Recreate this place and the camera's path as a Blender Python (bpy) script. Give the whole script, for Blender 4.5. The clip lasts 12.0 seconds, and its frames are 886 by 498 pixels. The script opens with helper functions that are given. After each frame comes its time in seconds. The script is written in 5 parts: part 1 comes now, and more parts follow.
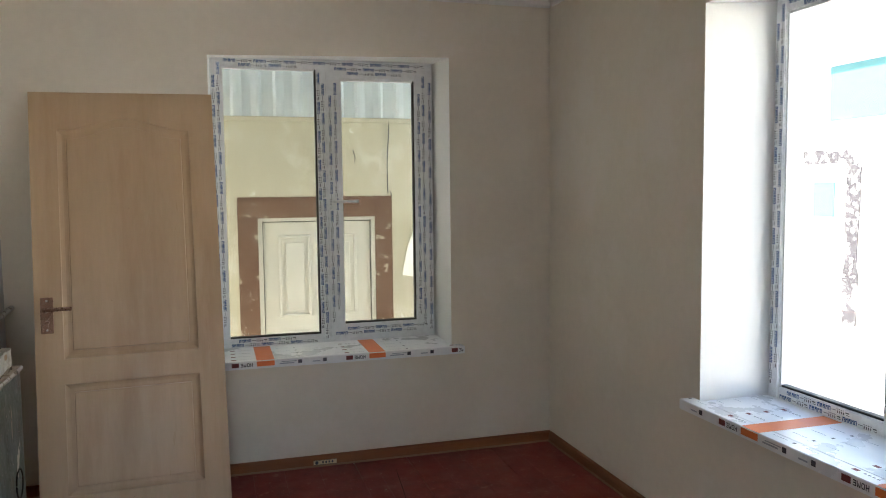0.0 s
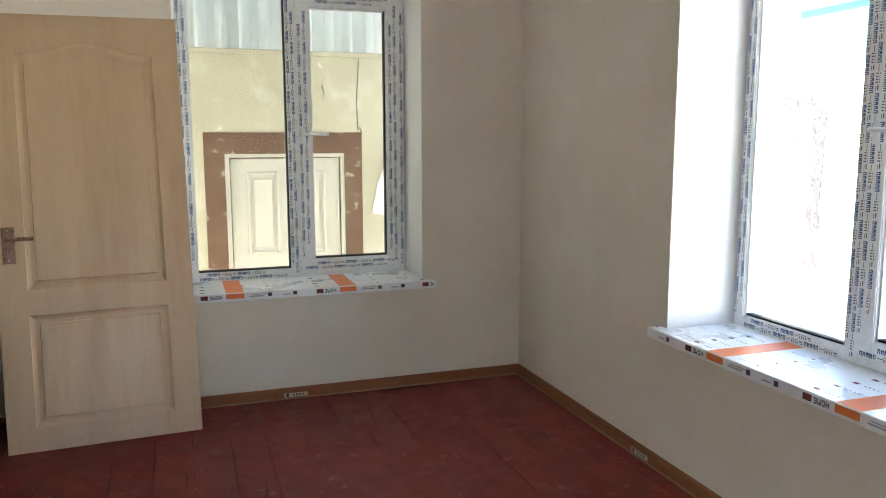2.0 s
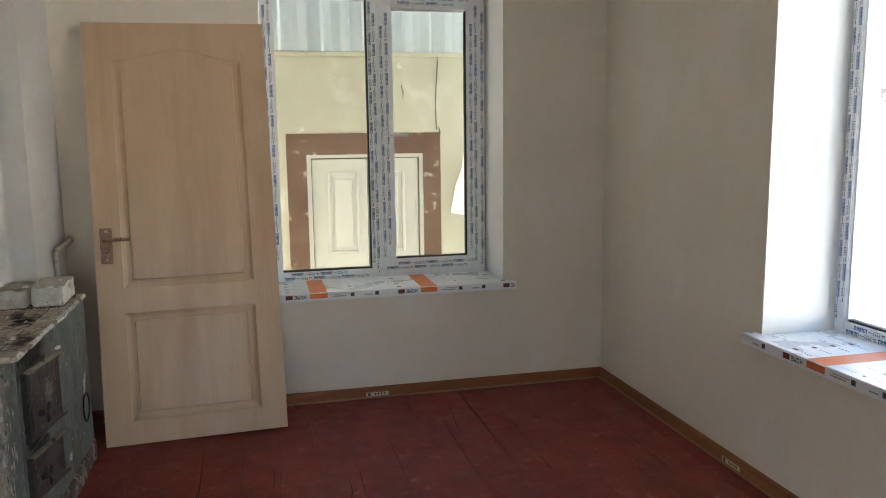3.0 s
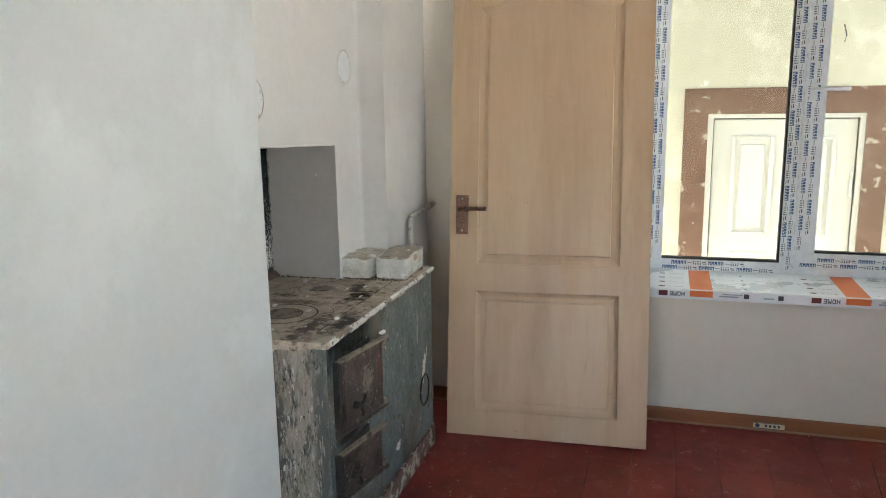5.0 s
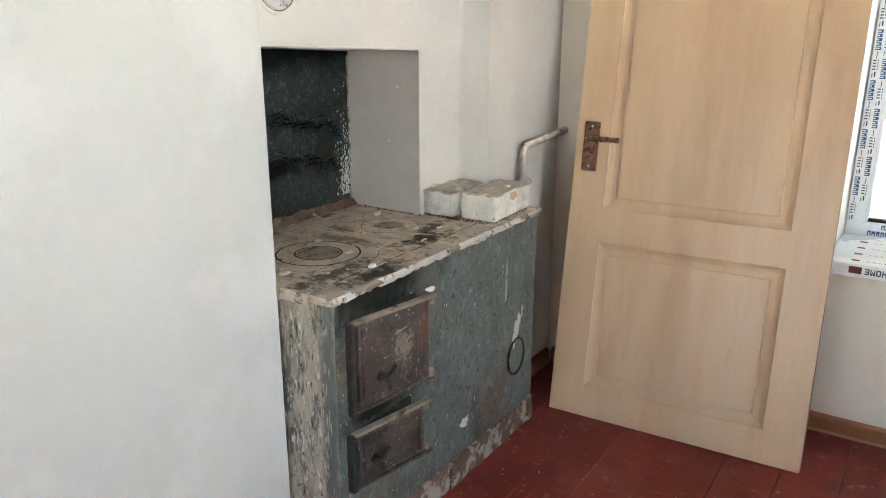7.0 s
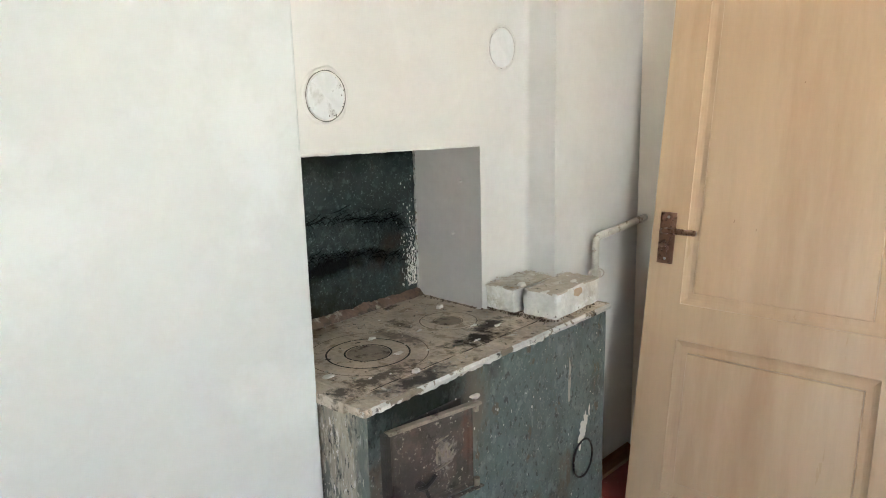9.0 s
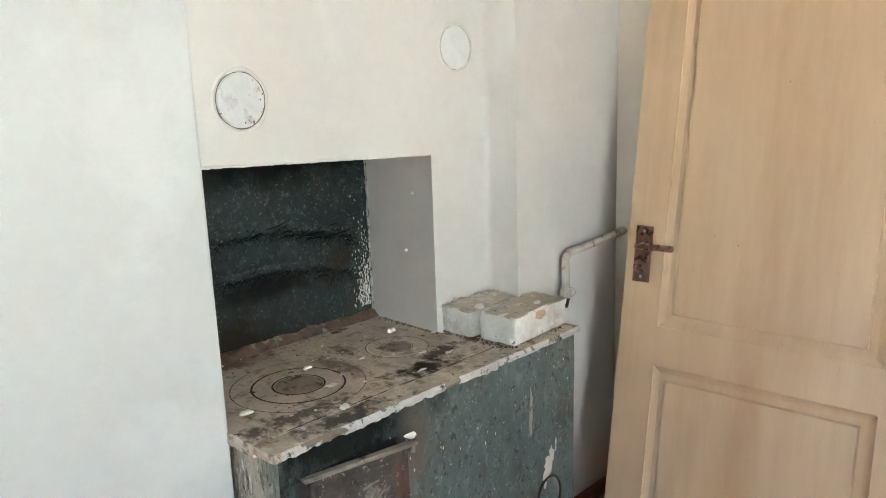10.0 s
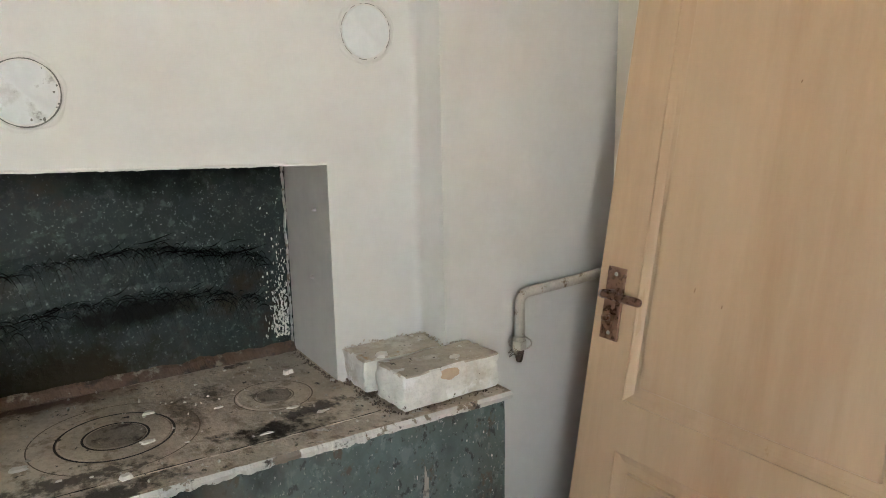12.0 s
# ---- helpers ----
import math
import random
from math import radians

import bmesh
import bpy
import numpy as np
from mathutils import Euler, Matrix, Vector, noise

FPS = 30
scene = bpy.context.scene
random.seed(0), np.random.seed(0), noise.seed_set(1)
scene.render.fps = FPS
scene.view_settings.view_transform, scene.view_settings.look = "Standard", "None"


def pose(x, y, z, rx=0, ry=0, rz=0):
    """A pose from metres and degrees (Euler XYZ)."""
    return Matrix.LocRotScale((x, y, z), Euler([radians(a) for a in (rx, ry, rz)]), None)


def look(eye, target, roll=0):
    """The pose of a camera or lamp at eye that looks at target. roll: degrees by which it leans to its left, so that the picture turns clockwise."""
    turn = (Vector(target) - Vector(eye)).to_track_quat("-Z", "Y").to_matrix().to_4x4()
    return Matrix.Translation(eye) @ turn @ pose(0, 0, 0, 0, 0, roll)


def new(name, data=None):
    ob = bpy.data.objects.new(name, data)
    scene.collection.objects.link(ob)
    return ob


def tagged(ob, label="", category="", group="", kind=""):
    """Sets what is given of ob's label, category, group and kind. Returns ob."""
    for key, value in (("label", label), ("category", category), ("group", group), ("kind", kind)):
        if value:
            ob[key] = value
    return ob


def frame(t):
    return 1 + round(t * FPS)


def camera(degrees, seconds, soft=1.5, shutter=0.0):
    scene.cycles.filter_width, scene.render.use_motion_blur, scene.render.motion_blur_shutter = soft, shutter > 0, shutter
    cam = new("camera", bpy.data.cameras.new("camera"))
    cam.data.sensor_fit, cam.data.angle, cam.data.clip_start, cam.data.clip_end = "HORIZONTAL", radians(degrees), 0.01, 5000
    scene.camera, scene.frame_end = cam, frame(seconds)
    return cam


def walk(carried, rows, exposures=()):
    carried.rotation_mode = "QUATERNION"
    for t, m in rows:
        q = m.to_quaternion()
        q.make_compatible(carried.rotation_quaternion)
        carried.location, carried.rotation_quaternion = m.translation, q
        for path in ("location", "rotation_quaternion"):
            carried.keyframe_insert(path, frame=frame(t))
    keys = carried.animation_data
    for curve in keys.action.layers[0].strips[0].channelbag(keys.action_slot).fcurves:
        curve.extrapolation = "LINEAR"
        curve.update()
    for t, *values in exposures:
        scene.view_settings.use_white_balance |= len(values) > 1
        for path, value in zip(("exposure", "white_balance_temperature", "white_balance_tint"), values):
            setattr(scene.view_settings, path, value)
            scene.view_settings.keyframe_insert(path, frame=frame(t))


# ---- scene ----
cam = camera(60.0, 12.0, soft=1.0)
PATH = [
    (0, (0.14, 0.081, 1.49), (0.71, 1.992, 1.337), -0.6),
    (0.5, (0.15, 0.09, 1.491), (0.816, 1.971, 1.353), -0.4),
    (1, (0.137, 0.094, 1.447), (0.815, 1.97, 1.304), -0.3),
    (1.5, (0.123, 0.095, 1.41), (0.792, 1.963, 1.161), -0.3),
    (2, (0.128, 0.093, 1.408), (0.771, 1.965, 1.122), -0.1),
    (2.5, (0.121, 0.108, 1.41), (0.712, 1.997, 1.121), -0.2),
    (3, (0.086, 0.133, 1.422), (0.55, 2.056, 1.131), -0.7),
    (3.5, (0.054, 0.26, 1.427), (0.274, 2.227, 1.134), -1.1),
    (3.7, (0.059, 0.347, 1.42), (0.153, 2.324, 1.132), -1.1),
    (5.3, (0.241, 0.944, 1.422), (-0.414, 2.787, 1.006), -0.8),
    (5.5, (0.249, 1.022, 1.408), (-0.469, 2.838, 0.976), -0.7),
    (6, (0.271, 1.26, 1.363), (-0.599, 2.999, 0.895), -0.2),
    (6.5, (0.309, 1.425, 1.346), (-0.646, 3.097, 0.804), 0.7),
    (6.7, (0.346, 1.464, 1.34), (-0.648, 3.108, 0.783), 0.4),
    (8.3, (0.494, 1.639, 1.447), (-0.769, 3.07, 0.85), -1.2),
    (8.5, (0.491, 1.648, 1.447), (-0.796, 3.077, 0.897), -1.4),
    (9, (0.518, 1.685, 1.467), (-0.815, 3.108, 1.023), -1.5),
    (9.5, (0.546, 1.768, 1.457), (-0.813, 3.176, 1.044), -1.8),
    (10, (0.521, 1.964, 1.445), (-0.852, 3.355, 1.023), -2.0),
    (10.5, (0.558, 2.174, 1.435), (-0.856, 3.524, 1.016), -1.8),
    (11, (0.632, 2.393, 1.435), (-0.853, 3.664, 1.007), -1.6),
    (11.5, (0.651, 2.588, 1.433), (-0.928, 3.736, 0.999), -1.5),
    (12, (0.602, 2.742, 1.427), (-1.057, 3.776, 1.004), -1.1),
]
EXPOSE = (  # seconds, stops, kelvin, tint
    (0, 2.93, 6600, 10), (0.5, 3.04, 6560, 9), (1.5, 3.43, 6550, 9), (2.5, 3.36, 6560, 10), (3.0, 3.14, 6600, 10), (3.5, 2.78, 6620, 8), (3.8, 2.84, 6580, 8),
    (5.3, 3.88, 6260, 9), (6.0, 4.0, 6340, 9), (6.5, 4.22, 6560, 11), (8.5, 4.31, 6560, 9), (9.5, 4.28, 6320, 7), (10.5, 4.25, 6360, 7), (11.5, 3.98, 6480, 8), (12, 3.88, 6520, 9))
walk(cam, [(t, look(eye, target, roll)) for t, eye, target, roll in PATH], EXPOSE)


# ---- world and sun ----
FLOOR = 0.012
SUN_AZ, SUN_EL = radians(-86), radians(44)
world = bpy.data.worlds.new("sky")
scene.world = world
world.use_nodes = True
wn = world.node_tree.nodes
sky = wn.new("ShaderNodeTexSky")
sky.sky_type, sky.sun_disc = "NISHITA", False
sky.sun_elevation, sky.sun_rotation = SUN_EL, SUN_AZ
sky.air_density, sky.dust_density = 1.0, 2.0
wn["Background"].inputs["Strength"].default_value = 0.15
world.node_tree.links.new(sky.outputs["Color"], wn["Background"].inputs["Color"])
sun = new("sun", bpy.data.lights.new("sun", "SUN"))
sun.data.energy, sun.data.angle, sun.data.color = 5.0, radians(0.6), (1.0, 0.965, 0.91)
to_sun = Vector((math.sin(SUN_AZ) * math.cos(SUN_EL), math.cos(SUN_AZ) * math.cos(SUN_EL), math.sin(SUN_EL)))
sun.matrix_world = look(to_sun * 20, (0, 0, 0))


# ---- materials ----
def surface(name, base, rough=0.6, metal=0.0, var=0.10, big=2.5, fine=45.0, bump=0.08, stretch=(1, 1, 1), spots=(), spec=0.5, per_piece=0.0, smudges_and_shade=()):
    """Procedural paint, plaster, wood or metal: cloudy variation, fine grain, relief, and spots (colour, scale, cover, softness)."""
    m = bpy.data.materials.new(name)
    m.use_nodes = True
    nt = m.node_tree
    nd, ln = nt.nodes, nt.links.new
    bsdf = nd["Principled BSDF"]
    bsdf.inputs["Metallic"].default_value = metal
    bsdf.inputs["Specular IOR Level"].default_value = spec
    co = nd.new("ShaderNodeTexCoord")
    mp = nd.new("ShaderNodeMapping")
    mp.inputs["Scale"].default_value = stretch
    ln(co.outputs["Object"], mp.inputs["Vector"])

    def cloud(scale, detail=5.0, rough_n=0.6):
        n = nd.new("ShaderNodeTexNoise")
        n.inputs["Scale"].default_value, n.inputs["Detail"].default_value, n.inputs["Roughness"].default_value = scale, detail, rough_n
        ln(mp.outputs["Vector"], n.inputs["Vector"])
        return n.outputs["Fac"]

    def ramp(fac, a, b, lo=0.0, hi=1.0):
        r = nd.new("ShaderNodeMapRange")
        r.inputs["From Min"].default_value, r.inputs["From Max"].default_value = a, b
        r.inputs["To Min"].default_value, r.inputs["To Max"].default_value = lo, hi
        ln(fac, r.inputs["Value"])
        return r.outputs["Result"]

    def times(a, b):
        k = nd.new("ShaderNodeMath")
        k.operation = "MULTIPLY"
        ln(a, k.inputs[0]), ln(b, k.inputs[1])
        return k.outputs["Value"]

    value = times(ramp(cloud(big), 0.3, 0.7, 1 - var, 1 + var), ramp(cloud(fine, 3.0), 0.3, 0.7, 1 - var * 0.5, 1 + var * 0.5))
    if per_piece:
        oi = nd.new("ShaderNodeObjectInfo")
        value = times(value, ramp(oi.outputs["Random"], 0, 1, 1 - per_piece, 1 + per_piece))
    mix = nd.new("ShaderNodeVectorMath")
    mix.operation = "SCALE"
    mix.inputs[0].default_value = base
    ln(value, mix.inputs["Scale"])
    colour = mix.outputs["Vector"]
    height = cloud(fine, 4.0)
    for tint, scale, cover, soft in spots:
        mask = ramp(cloud(scale, 6.0, 0.65), cover, cover + soft)
        mx = nd.new("ShaderNodeMix")
        mx.data_type = "RGBA"
        ln(mask, mx.inputs["Factor"]), ln(colour, mx.inputs["A"])
        mx.inputs["B"].default_value = (*tint, 1)
        colour = mx.outputs["Result"]
    gloss = None
    for centre, radii, tint, scale, ragged in smudges_and_shade:
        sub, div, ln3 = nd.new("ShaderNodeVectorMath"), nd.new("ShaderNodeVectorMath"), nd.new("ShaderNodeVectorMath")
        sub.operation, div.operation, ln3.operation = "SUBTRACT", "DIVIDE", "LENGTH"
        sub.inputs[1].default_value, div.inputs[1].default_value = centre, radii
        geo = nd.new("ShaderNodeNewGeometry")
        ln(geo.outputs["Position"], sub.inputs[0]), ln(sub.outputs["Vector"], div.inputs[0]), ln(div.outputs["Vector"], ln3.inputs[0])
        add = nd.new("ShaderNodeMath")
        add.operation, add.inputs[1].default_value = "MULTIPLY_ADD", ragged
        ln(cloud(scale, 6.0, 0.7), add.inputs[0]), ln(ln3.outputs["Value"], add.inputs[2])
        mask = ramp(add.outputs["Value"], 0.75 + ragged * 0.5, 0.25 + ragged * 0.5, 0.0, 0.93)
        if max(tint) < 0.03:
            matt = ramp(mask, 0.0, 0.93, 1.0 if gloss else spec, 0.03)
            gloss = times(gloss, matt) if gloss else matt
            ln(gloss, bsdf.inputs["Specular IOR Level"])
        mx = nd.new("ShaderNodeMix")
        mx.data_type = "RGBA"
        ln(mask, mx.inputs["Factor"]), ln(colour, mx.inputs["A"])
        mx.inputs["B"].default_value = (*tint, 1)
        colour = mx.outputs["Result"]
    ln(colour, bsdf.inputs["Base Color"])
    ln(ramp(cloud(big * 2.3), 0.3, 0.7, max(rough - 0.08, 0.02), min(rough + 0.08, 1)), bsdf.inputs["Roughness"])
    if bump:
        bp = nd.new("ShaderNodeBump")
        bp.inputs["Strength"].default_value, bp.inputs["Distance"].default_value = bump, 0.004
        ln(height, bp.inputs["Height"]), ln(bp.outputs["Normal"], bsdf.inputs["Normal"])
    return m


WALL = surface("wall_emulsion", (0.775, 0.710, 0.606), 0.75, var=0.035, big=1.6, fine=24, bump=0.10, spots=(((0.81, 0.748, 0.668), 1.7, 0.53, 0.12),))
WALL_WHITE = surface("whitewash", (0.610, 0.592, 0.560), 0.8, var=0.035, big=2.2, fine=30, bump=0.12, spots=(((0.648, 0.632, 0.604), 2.0, 0.53, 0.12),))
CEILING = surface("ceiling_paint", (0.80, 0.79, 0.77), 0.8, var=0.02)
COVER_WHITE = surface("white_cover_plaster", (0.635, 0.640, 0.635), 0.75, var=0.05, big=12, fine=50, bump=0.3)
COVER_STAINED = surface("stained_white_cover", (0.60, 0.61, 0.61), 0.7, var=0.08, big=16, fine=50, bump=0.3, spots=(((0.50, 0.50, 0.49), 14.0, 0.55, 0.08), ((0.30, 0.29, 0.28), 34.0, 0.63, 0.06)))
WALL_LEFT = surface("cool_whitewash", (0.552, 0.566, 0.550), 0.8, var=0.035, big=2.2, fine=30, bump=0.14, spots=(((0.605, 0.620, 0.608), 2.0, 0.53, 0.10),))
REVEAL = surface("reveal_paint", (0.80, 0.80, 0.79), 0.6, var=0.02)
GREY_PAINT = surface("grey_reveal_paint", (0.66, 0.635, 0.60), 0.7, var=0.05, big=5)
FLOOR_RED = surface("red_floor_paint", (0.235, 0.043, 0.032), 0.44, spec=0.22, var=0.16, big=4, fine=30, bump=0.15, per_piece=0.05,
                    spots=(((0.26, 0.066, 0.052), 7.0, 0.56, 0.12), ((0.150, 0.028, 0.022), 3.0, 0.53, 0.15), ((0.32, 0.11, 0.09), 16.0, 0.62, 0.05), ((0.40, 0.23, 0.19), 60.0, 0.66, 0.02)))
DARK_GAP = surface("dark_underfloor", (0.02, 0.012, 0.01), 0.9)
DOOR_WOOD = surface("pale_beech_veneer", (0.572, 0.401, 0.252), 0.34, var=0.045, big=0.9, fine=9, bump=0.02, stretch=(6, 6, 0.8),
                    spots=(((0.48, 0.310, 0.182), 0.7, 0.48, 0.22), ((0.60, 0.422, 0.276), 1.9, 0.55, 0.25)))
DOOR_EDGE = surface("raw_wood_edge", (0.34, 0.20, 0.11), 0.7, var=0.1, stretch=(6, 6, 0.8))
BASEBOARD = surface("brown_skirting", (0.265, 0.103, 0.038), 0.42, spec=0.35, var=0.12, big=3, fine=20, bump=0.03, stretch=(0.6, 0.6, 6))
BASE_EDGE = surface("skirting_lip", (0.34, 0.19, 0.11), 0.5)
PVC = surface("white_pvc", (0.82, 0.83, 0.84), 0.35, var=0.015, bump=0.0)
FILM = surface("protective_film", (0.86, 0.88, 0.90), 0.28, var=0.04, big=14, fine=60, bump=0.05)
SILL_FILM = surface("sill_film", (0.86, 0.87, 0.88), 0.30, var=0.02, big=2, fine=40, bump=0.02)
GASKET = surface("black_gasket", (0.02, 0.02, 0.022), 0.6)
PRINT_BLUE = surface("blue_print", (0.035, 0.105, 0.28), 0.5, var=0.05, bump=0)
PRINT_DARK = surface("dark_print", (0.05, 0.05, 0.07), 0.5, var=0.05, bump=0)
PRINT_GREY = surface("grey_print", (0.40, 0.43, 0.48), 0.5, var=0.05, bump=0)
PRINT_RED = surface("maroon_print", (0.16, 0.02, 0.02), 0.5, var=0.05, bump=0)
PRINT_ORANGE = surface("orange_print", (0.80, 0.20, 0.05), 0.4, var=0.05, bump=0)
METAL_BRONZE = surface("bronzed_handle", (0.27, 0.155, 0.110), 0.30, metal=0.85, var=0.07, big=40, fine=120, bump=0.02)
STEEL = surface("dull_steel", (0.5, 0.49, 0.46), 0.4, metal=0.9)
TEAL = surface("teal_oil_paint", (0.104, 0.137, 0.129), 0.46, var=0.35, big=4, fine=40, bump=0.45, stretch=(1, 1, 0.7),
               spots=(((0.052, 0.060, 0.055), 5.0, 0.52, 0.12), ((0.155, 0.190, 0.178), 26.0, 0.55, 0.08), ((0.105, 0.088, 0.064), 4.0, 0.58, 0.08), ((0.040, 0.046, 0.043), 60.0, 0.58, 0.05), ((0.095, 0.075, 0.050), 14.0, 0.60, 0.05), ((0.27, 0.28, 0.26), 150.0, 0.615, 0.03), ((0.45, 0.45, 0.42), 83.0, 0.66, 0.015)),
               smudges_and_shade=(((-0.67, 2.85, 0.745), (0.8, 0.44, 0.26), (0.009, 0.008, 0.007), 14.0, 0.9), ((-0.67, 3.06, 0.64), (0.5, 0.085, 0.20), (0.135, 0.112, 0.086), 14.0, 1.3), ((-0.67, 2.86, 0.43), (0.5, 0.24, 0.06), (0.018, 0.016, 0.014), 18.0, 1.2)))
TEAL_DARK = surface("sooty_teal_shaded_top", (0.021, 0.030, 0.029), 0.52, var=0.35, big=5, fine=34, bump=0.6, spec=0.22,
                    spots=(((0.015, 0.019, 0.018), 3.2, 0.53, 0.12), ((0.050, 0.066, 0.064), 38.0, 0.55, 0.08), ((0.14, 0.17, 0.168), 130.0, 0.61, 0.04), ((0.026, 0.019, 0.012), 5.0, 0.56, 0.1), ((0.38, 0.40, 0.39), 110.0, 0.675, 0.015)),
                    # stains low down; the last entry paints the shade under the niche head
                    smudges_and_shade=(((-1.2175, 2.85, 0.80), (0.5, 0.50, 0.15), (0.022, 0.016, 0.010), 12.0, 1.4), ((-1.2175, 3.05, 0.92), (0.5, 0.30, 0.05), (0.012, 0.011, 0.010), 16.0, 1.8), ((-1.2175, 3.20, 1.27), (0.5, 0.9, 0.14), (0.009, 0.011, 0.011), 10.0, 1.0)))
PEELED = surface("peeled_side_paint", (0.36, 0.318, 0.25), 0.75, var=0.35, big=7, fine=55, bump=0.9, stretch=(1.7, 1.7, 0.55),
                 spots=(((0.120, 0.124, 0.110), 13.0, 0.50, 0.06), ((0.20, 0.140, 0.09), 7.0, 0.57, 0.08), ((0.40, 0.37, 0.31), 46.0, 0.56, 0.04), ((0.035, 0.033, 0.030), 60.0, 0.60, 0.03), ((0.64, 0.615, 0.56), 34.0, 0.585, 0.02)),
                 smudges_and_shade=(((-0.69, 2.69, 0.45), (0.055, 0.5, 0.9), (0.105, 0.120, 0.110), 30.0, 1.4),))
IRON_TOP = surface("dusty_cast_iron", (0.52, 0.432, 0.335), 0.85, var=0.26, big=9, fine=75, bump=0.6,
                   spots=(((0.58, 0.50, 0.40), 6.0, 0.50, 0.15), ((0.33, 0.26, 0.19), 20.0, 0.56, 0.06), ((0.105, 0.080, 0.062), 9.0, 0.60, 0.08), ((0.05, 0.04, 0.035), 50.0, 0.63, 0.04), ((0.50, 0.46, 0.40), 75.0, 0.68, 0.02)),
                   smudges_and_shade=(((-0.775, 3.20, 0.76), (0.075, 0.20, 0.5), (0.016, 0.014, 0.012), 24.0, 2.6), ((-0.83, 3.30, 0.76), (0.05, 0.13, 0.5), (0.05, 0.04, 0.033), 36.0, 3.2), ((-0.78, 2.83, 0.76), (0.06, 0.22, 0.5), (0.085, 0.066, 0.05), 34.0, 3.4), ((-1.03, 3.15, 0.76), (0.07, 0.05, 0.5), (0.11, 0.085, 0.065), 36.0, 3.0), ((-0.95, 3.07, 0.76), (0.16, 0.05, 0.5), (0.17, 0.13, 0.10), 40.0, 2.6), ((-1.17, 2.85, 0.76), (0.06, 0.30, 0.5), (0.13, 0.07, 0.045), 20.0, 2.2)))
RIM_TOP = surface("dirty_mortar_ledge", (0.50, 0.42, 0.33), 0.9, var=0.25, big=14, fine=90, bump=0.9,
                  spots=(((0.28, 0.22, 0.165), 16.0, 0.55, 0.06), ((0.10, 0.08, 0.06), 40.0, 0.61, 0.05), ((0.58, 0.55, 0.49), 30.0, 0.60, 0.03)),
                  smudges_and_shade=(((-0.70, 2.88, 0.755), (0.06, 0.20, 0.5), (0.03, 0.025, 0.02), 24.0, 2.6),))
IRON_DARK = surface("dark_cast_iron", (0.068, 0.056, 0.048), 0.6, metal=0.3, var=0.25, big=14, fine=70, bump=0.5,
                    spots=(((0.098, 0.074, 0.060), 16.0, 0.50, 0.08), ((0.32, 0.285, 0.235), 85.0, 0.605, 0.04), ((0.030, 0.022, 0.019), 9.0, 0.56, 0.06), ((0.17, 0.14, 0.12), 30.0, 0.62, 0.03)),
                    smudges_and_shade=(((-0.64, 2.905, 0.575), (0.5, 0.045, 0.06), (0.25, 0.215, 0.19), 60.0, 3.6), ((-0.63, 2.975, 0.60), (0.5, 0.026, 0.12), (0.130, 0.062, 0.044), 26.0, 1.9), ((-0.64, 2.80, 0.55), (0.5, 0.05, 0.12), (0.050, 0.040, 0.037), 20.0, 1.4)))
IRON_DUSTY = surface("dusty_iron_edge", (0.25, 0.21, 0.165), 0.8, var=0.2, big=20, fine=90, bump=0.5, spots=(((0.06, 0.04, 0.03), 22.0, 0.55, 0.1),))
IRON_BLACK = surface("blackened_iron", (0.026, 0.022, 0.021), 0.6, metal=0.2, var=0.3, big=20, fine=70, bump=0.5, spots=(((0.08, 0.06, 0.05), 30.0, 0.58, 0.06),))
SCRAPE = surface("scraped_undercoat", (0.42, 0.39, 0.33), 0.9, var=0.15, big=20, fine=80, bump=0.5, spots=(((0.20, 0.19, 0.165), 30.0, 0.57, 0.05),))
BRICK_TOP = surface("dusty_mortared_brick_face", (0.46, 0.405, 0.325), 0.95, var=0.16, big=12, fine=70, bump=1.0, spots=(((0.60, 0.555, 0.48), 9.0, 0.52, 0.08), ((0.72, 0.70, 0.65), 22.0, 0.60, 0.03), ((0.40, 0.26, 0.15), 5.0, 0.615, 0.03), ((0.14, 0.12, 0.10), 46.0, 0.62, 0.04)))
JOINT_BROWN = surface("dust_filled_joint", (0.15, 0.112, 0.085), 0.9, var=0.4, big=20, fine=60)
JOINT = surface("grey_joint", (0.13, 0.12, 0.108), 0.9, var=0.3, big=40)
GROOVE = surface("sooty_groove", (0.022, 0.018, 0.015), 0.9)
RUST = surface("rusty_mortar", (0.125, 0.078, 0.054), 0.9, var=0.3, big=16, fine=70, bump=0.7, spots=(((0.05, 0.035, 0.03), 14.0, 0.50, 0.08), ((0.30, 0.26, 0.21), 20.0, 0.56, 0.08)))
WHITE_BRICK = surface("whitewashed_brick", (0.66, 0.64, 0.59), 0.9, var=0.14, big=14, fine=70, bump=0.9,
                      spots=(((0.52, 0.47, 0.39), 9.0, 0.56, 0.10), ((0.76, 0.75, 0.72), 12.0, 0.54, 0.05), ((0.15, 0.13, 0.11), 46.0, 0.67, 0.03)))
CHIPPED_EDGE = surface("chipped_white_rim", (0.52, 0.505, 0.47), 0.85, var=0.12, big=14, fine=70, bump=0.6,
                       spots=(((0.21, 0.17, 0.13), 17.0, 0.545, 0.03), ((0.06, 0.05, 0.045), 22.0, 0.60, 0.05)))
BARE_CLAY = surface("bare_tan_clay", (0.52, 0.385, 0.26), 0.95, var=0.1, big=20, fine=80, bump=0.4)
CHIP = surface("plaster_chip", (0.74, 0.71, 0.65), 0.9, var=0.06, big=30, fine=90, bump=0.3)
SOOT = surface("soot", (0.005, 0.005, 0.005), 0.95, var=0.3, spec=0.05)
